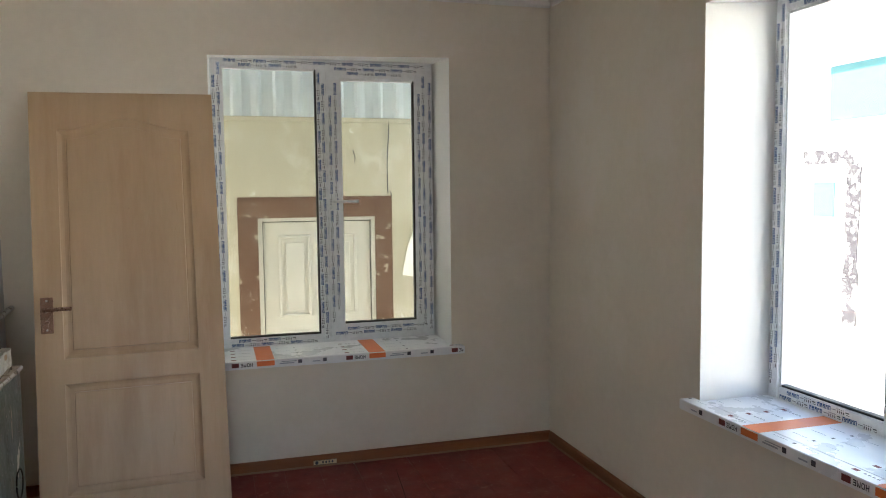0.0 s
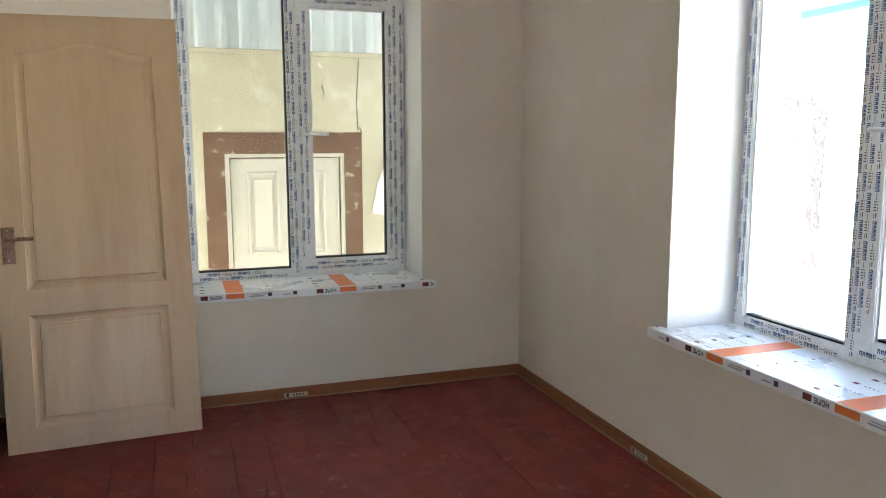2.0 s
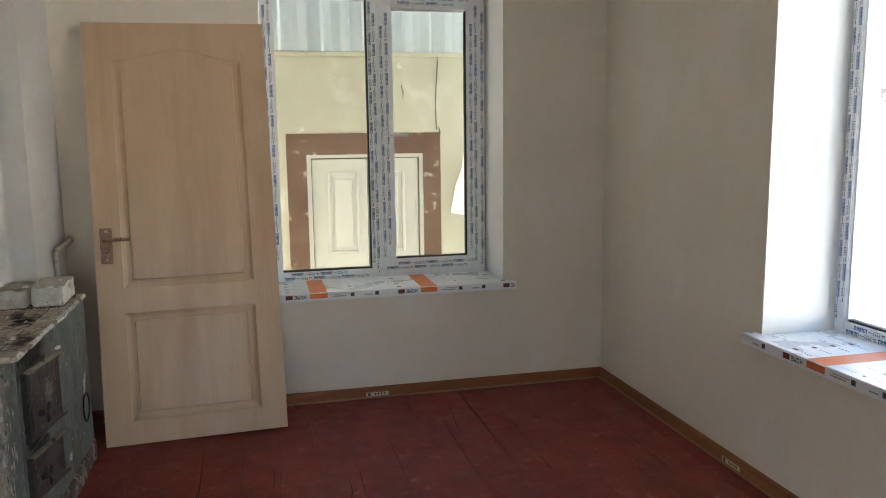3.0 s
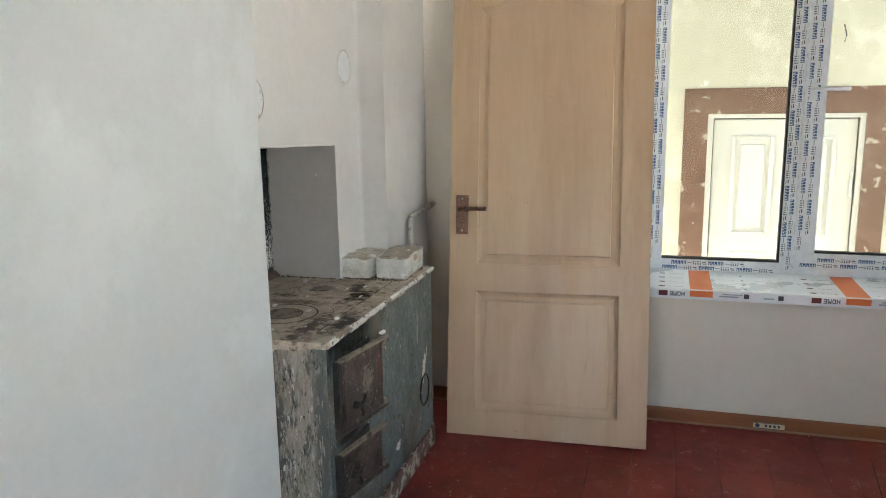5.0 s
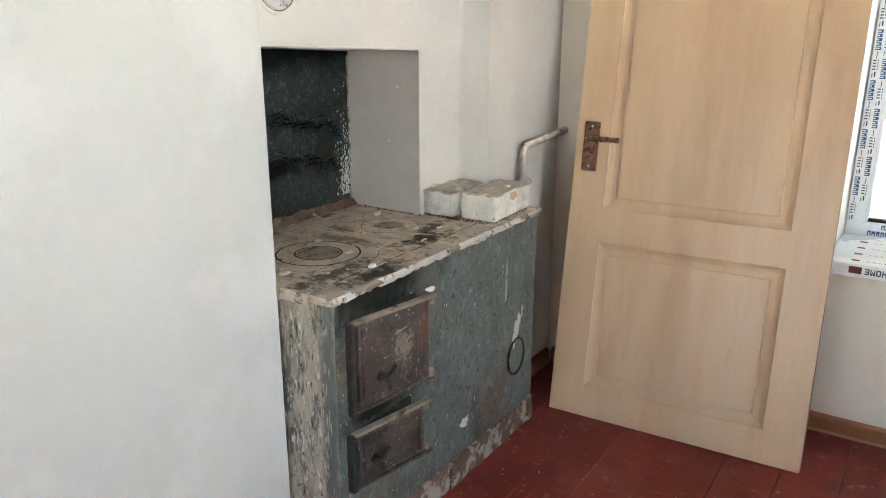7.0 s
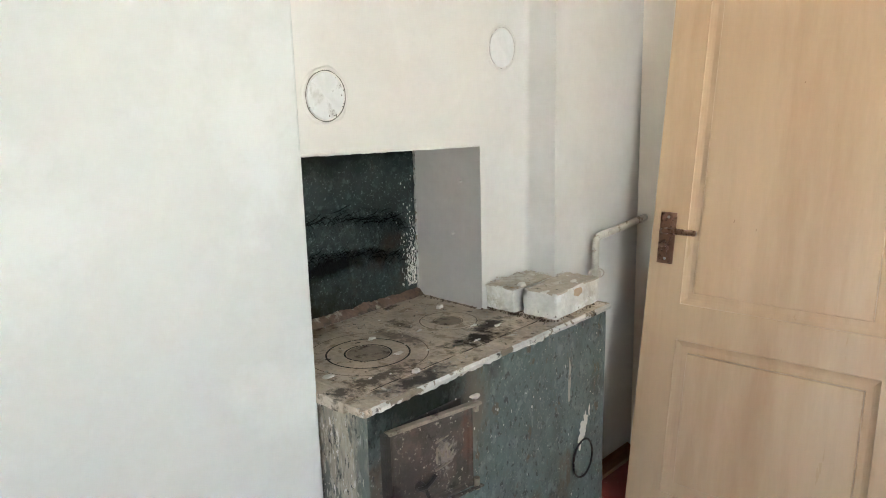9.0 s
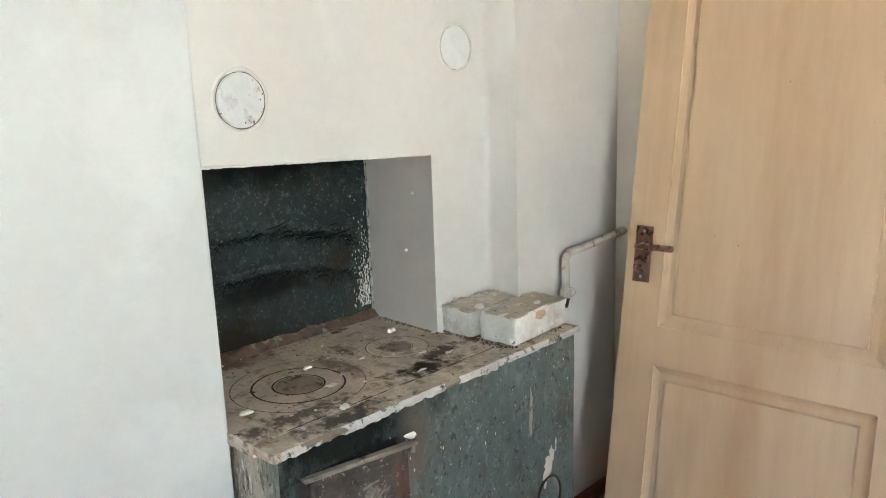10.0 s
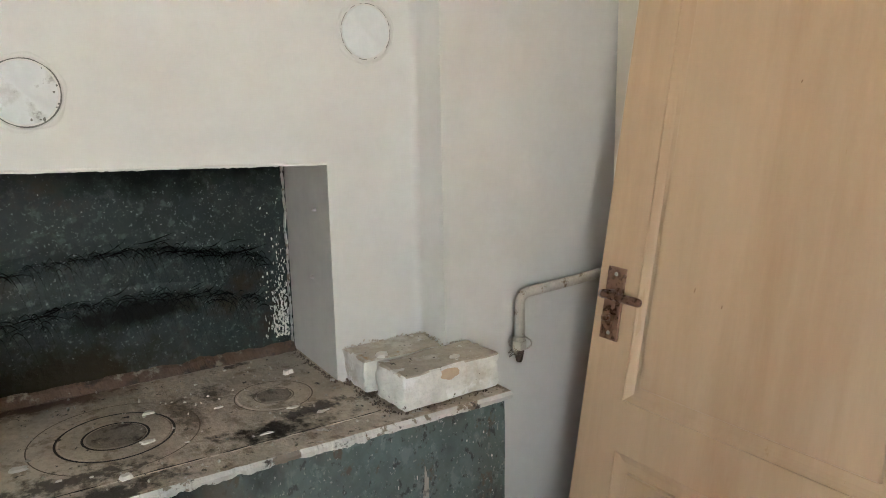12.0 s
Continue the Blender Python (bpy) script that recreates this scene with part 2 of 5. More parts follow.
PIPE = surface("flaking_white_pipe_paint", (0.50, 0.46, 0.40), 0.6, var=0.15, big=30, fine=90, bump=0.5, spots=(((0.20, 0.135, 0.085), 24.0, 0.555, 0.06), ((0.62, 0.60, 0.55), 40.0, 0.60, 0.04)))
PLASTER_YELLOW = surface("yellowed_outdoor_plaster", (0.335, 0.320, 0.240), 0.9, var=0.08, big=1.3, fine=18, bump=0.4,
                         spots=(((0.40, 0.385, 0.31), 2.6, 0.54, 0.08), ((0.28, 0.262, 0.185), 1.6, 0.54, 0.2), ((0.50, 0.49, 0.42), 9.0, 0.65, 0.03)))
BROWN_PAINT = surface("brown_surround_paint", (0.108, 0.066, 0.044), 0.9, spec=0.2, var=0.12, big=4, fine=18, bump=0.0,
                      spots=(((0.150, 0.104, 0.076), 6.0, 0.53, 0.1), ((0.085, 0.046, 0.030), 3.0, 0.55, 0.1), ((0.30, 0.275, 0.21), 11.0, 0.585, 0.04)))
CREAM = surface("cream_shutter_paint", (0.405, 0.405, 0.352), 0.6, var=0.05, big=4, fine=30, bump=0.1)
ZINC = surface("galvanised_sheet", (0.60, 0.66, 0.65), 0.5, metal=0.0, var=0.10, big=3, fine=20, stretch=(1, 1, 0.3), spots=(((0.75, 0.76, 0.76), 3.0, 0.66, 0.03),))
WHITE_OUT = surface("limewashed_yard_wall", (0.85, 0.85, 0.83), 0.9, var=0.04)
# paler plaster: direct sun on the neighbour's wall put into the colour
SUN_PATCH = surface("sunlit_plaster", (0.66, 0.65, 0.58), 0.9, var=0.08, big=3, fine=20, bump=0.2, spots=(((0.46, 0.445, 0.36), 6.0, 0.56, 0.08),))
GROUND = surface("packed_earth", (0.44, 0.41, 0.36), 0.95, var=0.15, big=1.5, fine=30, bump=0.6)
CYAN = surface("turquoise_paint", (0.042, 0.15, 0.165), 0.6, var=0.08)

GLASS = bpy.data.materials.new("clear_glass")
GLASS.use_nodes = True
gn = GLASS.node_tree.nodes
g_mix, g_clear, g_gloss, g_facing, g_pow, g_gain = (gn.new("ShaderNode" + k) for k in ("MixShader", "BsdfTransparent", "BsdfGlossy", "LayerWeight", "Math", "Math"))
g_clear.inputs["Color"].default_value = (0.96, 0.975, 0.965, 1)
g_gloss.inputs["Roughness"].default_value = 0.02
g_facing.inputs["Blend"].default_value = 0.5
g_pow.operation, g_pow.inputs[1].default_value = "POWER", 5.0
g_gain.operation, g_gain.inputs[1].default_value, g_gain.inputs[2].default_value = "MULTIPLY_ADD", 0.80, 0.022
GLASS.node_tree.links.new(g_facing.outputs["Facing"], g_pow.inputs[0])
GLASS.node_tree.links.new(g_pow.outputs[0], g_gain.inputs[0])
for a, b in ((g_gain.outputs[0], g_mix.inputs[0]), (g_clear.outputs[0], g_mix.inputs[1]), (g_gloss.outputs[0], g_mix.inputs[2]), (g_mix.outputs[0], gn["Material Output"].inputs[0])):
    GLASS.node_tree.links.new(a, b)


# ---- building helpers ----
def mesh_of(bm, name, material, smooth=False):
    me = bpy.data.meshes.new(name)
    bmesh.ops.recalc_face_normals(bm, faces=bm.faces)
    for f in bm.faces:
        f.smooth = smooth
    bm.to_mesh(me)
    bm.free()
    for m in material if isinstance(material, (list, tuple)) else (material,):
        me.materials.append(m)
    return me


def base(name, at=(0, 0, 0), label="", category="", group="", kind=""):
    """An Empty at a thing's base."""
    ob = tagged(new(name), label, category, group, kind)
    ob.matrix_world = at if isinstance(at, Matrix) else Matrix.Translation(at)
    WORLD[ob] = ob.matrix_world.copy()
    return ob


WORLD = {}


def part(name, bm, material, parent=None, label="", smooth=False):
    """One mesh, given in world metres, under a thing or a part (or a thing of its own)."""
    m = WORLD.get(parent, Matrix())
    bm.transform(m.inverted())
    ob = new(name, mesh_of(bm, name, material, smooth))
    if parent:
        ob.parent = parent
    if label:
        ob["label"] = label
    WORLD[ob] = m
    return ob


def solo(name, bm, material, label, category="", group="", kind="", smooth=False):
    return tagged(part(name, bm, material, None, label, smooth), label, category, group, kind)


def box(bm, x0, x1, y0, y1, z0, z1, m=None):
    vs = [bm.verts.new((x, y, z)) for x in (x0, x1) for y in (y0, y1) for z in (z0, z1)]
    fs = [bm.faces.new([vs[i] for i in q]) for q in ((0, 1, 3, 2), (4, 6, 7, 5), (0, 4, 5, 1), (2, 3, 7, 6), (0, 2, 6, 4), (1, 5, 7, 3))]
    if m:
        bmesh.ops.transform(bm, matrix=m, verts=vs)
    return vs, fs


def boxed(*args, bevel=0.0, seg=2, m=None):
    bm = bmesh.new()
    box(bm, *args)
    if bevel:
        bmesh.ops.bevel(bm, geom=bm.edges[:], offset=bevel, segments=seg, profile=0.5, affect="EDGES")
    if m:
        bm.transform(m)
    return bm


def cylinder(bm, m, r0, r1, h, n=20):
    bmesh.ops.create_cone(bm, cap_ends=True, segments=n, radius1=r0, radius2=r1, depth=h, matrix=m)


def tube(bm, points, r, n=12):
    """A round tube along points."""
    pts = [Vector(p) for p in points]
    rings = []
    for i, p in enumerate(pts):
        d = (pts[min(i + 1, len(pts) - 1)] - pts[max(i - 1, 0)]).normalized()
        q = d.to_track_quat("Z", "Y")
        rings.append([bm.verts.new(p + q @ Vector((r * math.cos(2 * math.pi * k / n), r * math.sin(2 * math.pi * k / n), 0))) for k in range(n)])
    for a, b in zip(rings, rings[1:]):
        for k in range(n):
            bm.faces.new((a[k], a[(k + 1) % n], b[(k + 1) % n], b[k]))
    bm.faces.new(rings[0][::-1]), bm.faces.new(rings[-1])


def roughen(bm, amount, scale=12.0, cuts=0):
    """Uneven, worn faces."""
    if cuts:
        bmesh.ops.subdivide_edges(bm, edges=bm.edges[:], cuts=cuts, use_grid_fill=True)
    for v in bm.verts:
        v.co += noise.noise_vector(v.co * scale) * amount


def holed(bm, place, u0, u1, z0, z1, inner, outer, depth):
    """A wall with an opening: place(u, d, z) gives the world point; inner and outer are (u0, u1, z0, z1) of the opening on both faces."""
    rows = []
    for (a0, a1, b0, b1, *tilt), d in ((inner, 0.0), (outer, depth)):
        b2 = tilt[0] if tilt else b1
        rows.append([bm.verts.new(place(u, d, z)) for u, z in ((u0, z0), (u1, z0), (u1, z1), (u0, z1), (a0, b0), (a1, b0), (a1, b1), (a0, b2))])
    for r in rows:
        for k in range(4):
            j = (k + 1) % 4
            bm.faces.new((r[k], r[j], r[4 + j], r[4 + k]))
    for k in range(4):
        j = (k + 1) % 4
        bm.faces.new((rows[0][k], rows[0][j], rows[1][j], rows[1][k]))
        f = bm.faces.new((rows[0][4 + k], rows[0][4 + j], rows[1][4 + j], rows[1][4 + k]))
        f.material_index = 1


# ---- room: setting ----
XW, XE, YN, YS, CEIL = -0.83, 2.0, 4.155, -1.6, 2.56
TH = 0.46


def place_a(u, w, z):
    return Vector((0.144 + u, YN + w, z))


def place_b(u, w, z):
    return Vector((XE + w, 2.684 - u, z))


bm = bmesh.new()
holed(bm, place_a, -1.6, 2.5, -0.6, 2.9, (-0.012, 1.256, 0.60, 2.212, 2.178), (-0.002, 1.248, 0.60, 2.235), TH)
tagged(part("wall_north", bm, (WALL, REVEAL)), "beige emulsioned wall with a deep window opening", "wall", kind="structure")
bm = bmesh.new()
holed(bm, place_b, -1.471, 4.4, -0.6, 2.9, (-0.022, 1.262, 0.60, 2.205), (-0.002, 1.248, 0.60, 2.235), TH)
tagged(part("wall_east", bm, (WALL, REVEAL)), "beige emulsioned wall with a deep bright window opening", "wall", kind="structure")
# south wall out of view; its opening is added to let in fill daylight
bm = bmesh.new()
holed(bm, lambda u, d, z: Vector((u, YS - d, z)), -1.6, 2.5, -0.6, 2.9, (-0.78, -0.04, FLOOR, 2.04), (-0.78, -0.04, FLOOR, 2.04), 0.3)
tagged(part("wall_south", bm, (WALL, REVEAL)), "plain beige wall with an unseen opening added for fill light", "wall", kind="structure")
bm = boxed(-1.6, XW, YS, 2.690, -0.6, 2.9)
corner = [e for e in bm.edges if all(v.co.x > XW - 0.001 and v.co.y > 2.689 for v in e.verts)]
bmesh.ops.bevel(bm, geom=corner, offset=0.010, segments=3, profile=0.5, affect="EDGES")
tagged(part("wall_west", bm, WALL_LEFT), "whitewashed wall beside the stove recess", "wall", kind="structure")
bm = boxed(-1.6, XW, 3.636, YN, -0.6, 2.9)
tagged(part("wall_west_corner", bm, WALL_WHITE), "pale emulsioned wall strip behind the pipe", "wall", kind="structure")


def place_c(u, d, z):
    return Vector((-0.94 - d, u, z))


bm = bmesh.new()
holed(bm, place_c, 2.695, 3.636, 0.745, 2.9, (2.725, 3.411, 0.757, 1.259, 1.290), (2.72, 3.416, 0.752, 1.250, 1.285), 0.277)
chimney = tagged(part("wall_chimney", bm, (WALL_WHITE, GREY_PAINT)), "whitewashed chimney breast with a cooking niche", "wall", kind="structure")
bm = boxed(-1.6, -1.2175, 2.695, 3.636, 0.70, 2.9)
tagged(part("wall_niche_back", bm, TEAL_DARK), "sooty dark teal painted niche back with shade painted along its top", "wall", kind="structure")
tagged(part("ceiling", boxed(-1.6, 2.5, YS - 0.3, YN + TH, CEIL, CEIL + 0.2), CEILING), "plain white ceiling", "ceiling", kind="structure")

bm = bmesh.new()  # soft plaster in the corner between the chimney breast and the wall strip
prof = [(-0.9405, 3.6365)] + [(-0.94 + 0.016 * (1 - math.cos(a)), 3.620 + 0.016 * math.sin(a)) for a in [math.pi / 2 * k / 12 for k in range(13)]]
ends = [[bm.verts.new((x, y, z)) for x, y in prof] for z in (0.775, 2.56)]
for k in range(len(prof)):
    j = (k + 1) % len(prof)
    bm.faces.new((ends[0][k], ends[0][j], ends[1][j], ends[1][k]))
bm.faces.new(ends[0]), bm.faces.new(ends[1][::-1])
tagged(part("trim_chimney_corner", bm, WALL_WHITE), "rounded plaster in the chimney corner", "plaster", kind="structure")
bm = bmesh.new()  # torn plaster edge along the niche head
rows = []
for k in range(161):
    f = k / 160
    y, z = 2.726 + 0.684 * f, 1.290 - 0.031 * f
    j = 0.0024 * noise.noise(Vector((y * 23, 0, 1))) + 0.0016 * noise.noise(Vector((y * 110, 3, 1))) + 0.0012
    rows.append([bm.verts.new(p) for p in ((-0.9395, y, z + 0.006), (-0.9375, y, z + 0.002), (-0.9385, y, z - max(j, 0.0004)), (-0.946, y, z - max(j, 0.0004)), (-0.947, y, z + 0.002))])
for a, b in zip(rows, rows[1:]):
    for k in range(4):
        bm.faces.new((a[k], a[k + 1], b[k + 1], b[k]))
part("torn_edge", bm, WALL_WHITE, chimney, "torn plaster edge of the niche")

# cornice under the ceiling
def cornice(name, a, b, inward):
    prof = ((0.0, -0.05), (0.008, -0.05), (0.014, -0.035), (0.034, -0.016), (0.045, -0.006), (0.045, 0.0), (0.0, 0.0))
    bm = bmesh.new()
    ends = [[bm.verts.new(Vector(p) + Vector(inward) * d + Vector((0, 0, CEIL + h))) for d, h in prof] for p in (a, b)]
    n = len(prof)
    for k in range(n):
        bm.faces.new((ends[0][k], ends[0][(k + 1) % n], ends[1][(k + 1) % n], ends[1][k]))
    bm.faces.new(ends[0]), bm.faces.new(ends[1][::-1])
    return tagged(part(name, bm, CEILING), "white moulded foam cornice", "cornice", kind="structure")


cornice("trim_north", (XW, YN, 0), (XE, YN, 0), (0, -1, 0))
cornice("trim_east", (XE, YS, 0), (XE, YN - 0.046, 0), (-1, 0, 0))


def skirting(name, a, b, inward):
    """Brown plastic skirting with a rounded top, a groove and a pale lip on the floor."""
    prof = ((0.0, 0.0), (0.017, 0.0), (0.017, 0.040), (0.0155, 0.043), (0.0155, 0.046), (0.014, 0.052), (0.008, 0.058), (0.002, 0.060), (0.0, 0.060))
    a, b, inward = Vector(a), Vector(b), Vector(inward)
    bm = bmesh.new()
    ends = [[bm.verts.new(p + inward * d + Vector((0, 0, FLOOR + h))) for d, h in prof] for p in (a, b)]
    n = len(prof)
    for k in range(n):
        bm.faces.new((ends[0][k], ends[0][(k + 1) % n], ends[1][(k + 1) % n], ends[1][k]))
    bm.faces.new(ends[0]), bm.faces.new(ends[1][::-1])
    ob = tagged(part(name, bm, BASEBOARD), "brown wood-pattern plastic skirting board", "skirting board", kind="structure")
    bm = bmesh.new()
    lip = ((0.0172, 0.0), (0.0225, 0.0), (0.0225, 0.003), (0.0185, 0.009), (0.0172, 0.009))
    ends = [[bm.verts.new(p + inward * d + Vector((0, 0, FLOOR + h + 0.0005))) for d, h in lip] for p in (a, b)]
    for k in range(5):
        bm.faces.new((ends[0][k], ends[0][(k + 1) % 5], ends[1][(k + 1) % 5], ends[1][k]))
    part("floor_lip", bm, BASE_EDGE, ob, "paler soft floor lip")
    return ob


skirting("baseboard_north", (XW + 0.02, YN, 0), (XE, YN, 0), (0, -1, 0))
skirting("baseboard_east", (XE, YS, 0), (XE, YN - 0.024, 0), (-1, 0, 0))
skirting("baseboard_west_corner", (XW, 3.70, 0), (XW, YN - 0.024, 0), (1, 0, 0))
skirting("baseboard_west", (XW, YS, 0), (XW, 2.69, 0), (1, 0, 0))


def skirting_sticker(m):
    """A beige maker's sticker with a dark seal and marks, on the skirting."""
    b = base("sticker", m, "small beige maker's sticker with dark marks on the skirting", "sticker", "stickers on the skirting")
    bm = boxed(-0.062, 0.062, -0.0008, 0.0, -0.013, 0.013)
    bm.transform(m)
    part("label_paper", bm, surface_sticker, b)
    bm = bmesh.new()
    cylinder(bm, pose(-0.045, -0.0012, 0, 90), 0.009, 0.009, 0.0012)
    for k in range(4):
        box(bm, -0.016 + 0.017 * k, -0.007 + 0.017 * k, -0.0016, -0.0009, -0.005, 0.006)
    box(bm, -0.061, 0.061, -0.0015, -0.0009, -0.0128, -0.0108)
    box(bm, -0.061, 0.061, -0.0015, -0.0009, 0.0108, 0.0128)
    bm.transform(m)
    part("print_mark", bm, PRINT_DARK, b, "dark printed marks")


surface_sticker = surface("sticker_paper", (0.68, 0.57, 0.36), 0.5, var=0.06)
skirting_sticker(pose(0.674, YN - 0.0172, FLOOR + 0.0225))
skirting_sticker(pose(XE - 0.0172, 2.845, FLOOR + 0.0225, 0, 0, -90))


# ---- windows ----
def letters(dark, blue, place, s, t, along, flip):
    """One repeat of the film's print: five blue letter blocks, a rule, and small dark marks. along: the run's direction."""
    def quad(bm, a0, a1, b0, b1):
        pts = [(s + flip * a, t + b) for a, b in ((a0, b0), (a1, b0), (a1, b1), (a0, b1))]
        bm.faces.new([bm.verts.new(place(p, q) if along == "u" else place(q, p)) for p, q in pts])
    for k in range(5):
        x = 0.0135 * k
        quad(blue, x, x + 0.0036, 0, 0.0165)
        quad(blue, x + 0.0072, x + 0.0108, 0, 0.0165)
        quad(blue, x + 0.0036, x + 0.0072, *((0.011, 0.0165), (0.008, 0.0145), (0.007, 0.0165), (0.0095, 0.015), (0.0125, 0.0165))[k])
    quad(dark, 0.070, 0.092, 0.007, 0.0092)
    for k in range(4):
        quad(dark, 0.096 + 0.0095 * k, 0.0998 + 0.0095 * k, 0.000, 0.0095)
        quad(dark, 0.0945 + 0.0095 * k, 0.1015 + 0.0095 * k, 0.0135, 0.0155)
    quad(dark, 0.135, 0.151, 0.008, 0.012)
    quad(dark, 0.139, 0.154, 0.001, 0.003)


def window(name, place, label, sill_offset, sill_label, top):
    """Two-light plastic window: a fixed light and an opening sash, both under printed protective film."""
    W, Z0, Z1, F = 1.246, top - 0.006, 2.232, 0.310
    win = tagged(base(name, (*place(W / 2, F, Z0),)), label, "window", kind="structure")

    def slab(u0, u1, z0, z1, w0, w1, bevel=0.004):
        bm = bmesh.new()
        vs = [bm.verts.new(place(u, w, z)) for u in (u0, u1) for w in (w0, w1) for z in (z0, z1)]
        for q in ((0, 1, 3, 2), (4, 6, 7, 5), (0, 4, 5, 1), (2, 3, 7, 6), (0, 2, 6, 4), (1, 5, 7, 3)):
            bm.faces.new([vs[i] for i in q])
        if bevel:
            bmesh.ops.bevel(bm, geom=bm.edges[:], offset=bevel, segments=2, affect="EDGES")
        return bm

    frame_bars = [(0, 0.056, Z0, Z1), (W - 0.056, W, Z0, Z1), (0.056, W - 0.056, Z0, Z0 + 0.055), (0.056, W - 0.056, Z1 - 0.06, Z1), (0.570, 0.642, Z0 + 0.055, Z1 - 0.06)]
    for n, b in zip(("jamb", "jamb", "bottom_rail", "head_rail", "mullion"), frame_bars):
        part(n, slab(*b, F, F + 0.06), FILM, win, "white plastic bar under printed film")
    S0, S1, T0, T1 = 0.622, 1.212, Z0 + 0.035, Z1 - 0.038
    sash = part("sash", slab(S0, S0 + 0.078, T0, T1, F - 0.016, F + 0.045), FILM, win, "opening sash stile under printed film")
    for n, b in (("stile", (S1 - 0.078, S1, T0, T1)), ("rail", (S0 + 0.078, S1 - 0.078, T0, T0 + 0.072)), ("rail", (S0 + 0.078, S1 - 0.078, T1 - 0.072, T1))):
        part(n, slab(*b, F - 0.016, F + 0.045), FILM, sash)
    for owner, (a0, a1, b0, b1), w in ((win, (0.056, 0.570, Z0 + 0.055, Z1 - 0.06), F + 0.010), (sash, (S0 + 0.078, S1 - 0.078, T0 + 0.072, T1 - 0.072), F - 0.004)):
        for n, b in zip("lrbt", ((a0, a0 + 0.009, b0, b1), (a1 - 0.009, a1, b0, b1), (a0 + 0.009, a1 - 0.009, b0, b0 + 0.009), (a0 + 0.009, a1 - 0.009, b1 - 0.009, b1))):
            part("gasket" if n in "rb" else "glazing_bead", slab(*b, w, w + 0.03, 0.0015), GASKET if n in "rb" else PVC, owner, "black rubber gasket" if n in "rb" else "white glazing bead")
        pane = part("pane", slab(a0 + 0.008, a1 - 0.008, b0 + 0.008, b1 - 0.008, w + 0.014, w + 0.018, 0), GLASS, owner, "clear glass pane")
        pane.visible_shadow = False
    # handle
    bm = slab(S0 + 0.020, S0 + 0.048, 1.385, 1.455, F - 0.026, F - 0.0165, 0.003)
    handle = part("handle", bm, PVC, sash, "white plastic window handle")
    bm = bmesh.new()
    tube(bm, [place(S0 + 0.034 + a, F - b, 1.432) for a, b in ((0, 0.02), (0, 0.05), (0.006, 0.058), (0.02, 0.060), (0.125, 0.058), (0.13, 0.055))], 0.009, 10)
    part("grip", bm, PVC, handle, smooth=True)
    # printed film
    dark, blue = bmesh.new(), bmesh.new()

    def on_frame(u, z):
        return place(u, F - 0.0006, z)

    def on_sash(u, z):
        return place(u, F - 0.0166, z)

    runs = [(on_frame, "z", Z0 + 0.06, Z1 - 0.16, 0.006, 1), (on_frame, "z", Z0 + 0.13, Z1 - 0.16, 0.032, 1), (on_frame, "z", Z0 + 0.09, Z1 - 0.16, 0.573, 1), (on_frame, "z", Z0 + 0.03, Z1 - 0.16, 0.597, 1),
            (on_frame, "z", Z0 + 0.05, Z1 - 0.16, W - 0.026, 1), (on_frame, "u", 0.07, 0.42, Z0 + 0.010, 1), (on_frame, "u", 0.11, 0.42, Z0 + 0.033, 1), (on_frame, "u", 0.07, W - 0.2, Z1 - 0.034, 1), (on_frame, "u", 0.15, 0.42, Z1 - 0.056, 1),
            (on_sash, "u", S0 + 0.03, S1 - 0.15, T0 + 0.012, 1), (on_sash, "u", S0 + 0.10, S1 - 0.15, T0 + 0.036, 1), (on_sash, "u", S0 + 0.05, S1 - 0.15, T1 - 0.026, 1), (on_sash, "u", S0 + 0.12, S1 - 0.15, T1 - 0.05, 1),
            (on_sash, "z", T0 + 0.09, T1 - 0.17, S0 + 0.012, 1), (on_sash, "z", T0 + 0.16, T1 - 0.17, S0 + 0.042, 1), (on_sash, "z", T0 + 0.11, T1 - 0.17, S1 - 0.062, 1), (on_sash, "z", T0 + 0.05, T1 - 0.17, S1 - 0.034, 1)]
    for pl, along, s0, s1, t, flip in runs:
        s = s0
        while s < s1:
            letters(dark, blue, pl, s if along == "u" else s + 0.15, t, along, 1 if along == "u" else -1)
            s += 0.162
    tagged(part("film_print", dark, PRINT_DARK, win, "small dark marks printed on the film"), kind="stuff")
    tagged(part("film_lettering", blue, PRINT_BLUE, win, "blue lettering blocks printed on the film"), kind="stuff")

    # sill board
    thick, out = 0.042, -0.065
    sill = base(name + "_sill", (*place(W / 2, 0.1, top - thick),), sill_label, "window sill", kind="structure")
    part("board", slab(-0.068, W + 0.068, top - thick, top, out, -0.0005, 0.003), SILL_FILM, sill)
    part("board_in_opening", slab(-0.003, W + 0.004, top - thick, top, 0.0, F - 0.001, 0), SILL_FILM, sill)
    marks = {k: bmesh.new() for k in ("orange", "maroon", "dark", "grey")}

    def flat(k, u0, u1, w0, w1):
        if u1 > W + 0.06 or u0 < -0.062:
            return
        if w1 > 0 and (u0 < 0.0 or u1 > W):
            w1 = -0.004
        if w1 > w0:
            marks[k].faces.new([marks[k].verts.new(place(u, w, top + 0.0006)) for u, w in ((u0, w0), (u1, w0), (u1, w1), (u0, w1))])

    def front(k, u0, u1, h0, h1):
        if u1 > W + 0.06 or u0 < -0.062:
            return
        marks[k].faces.new([marks[k].verts.new(place(u, out - 0.0006, top - thick + h)) for u, h in ((u0, h0), (u1, h0), (u1, h1), (u0, h1))])

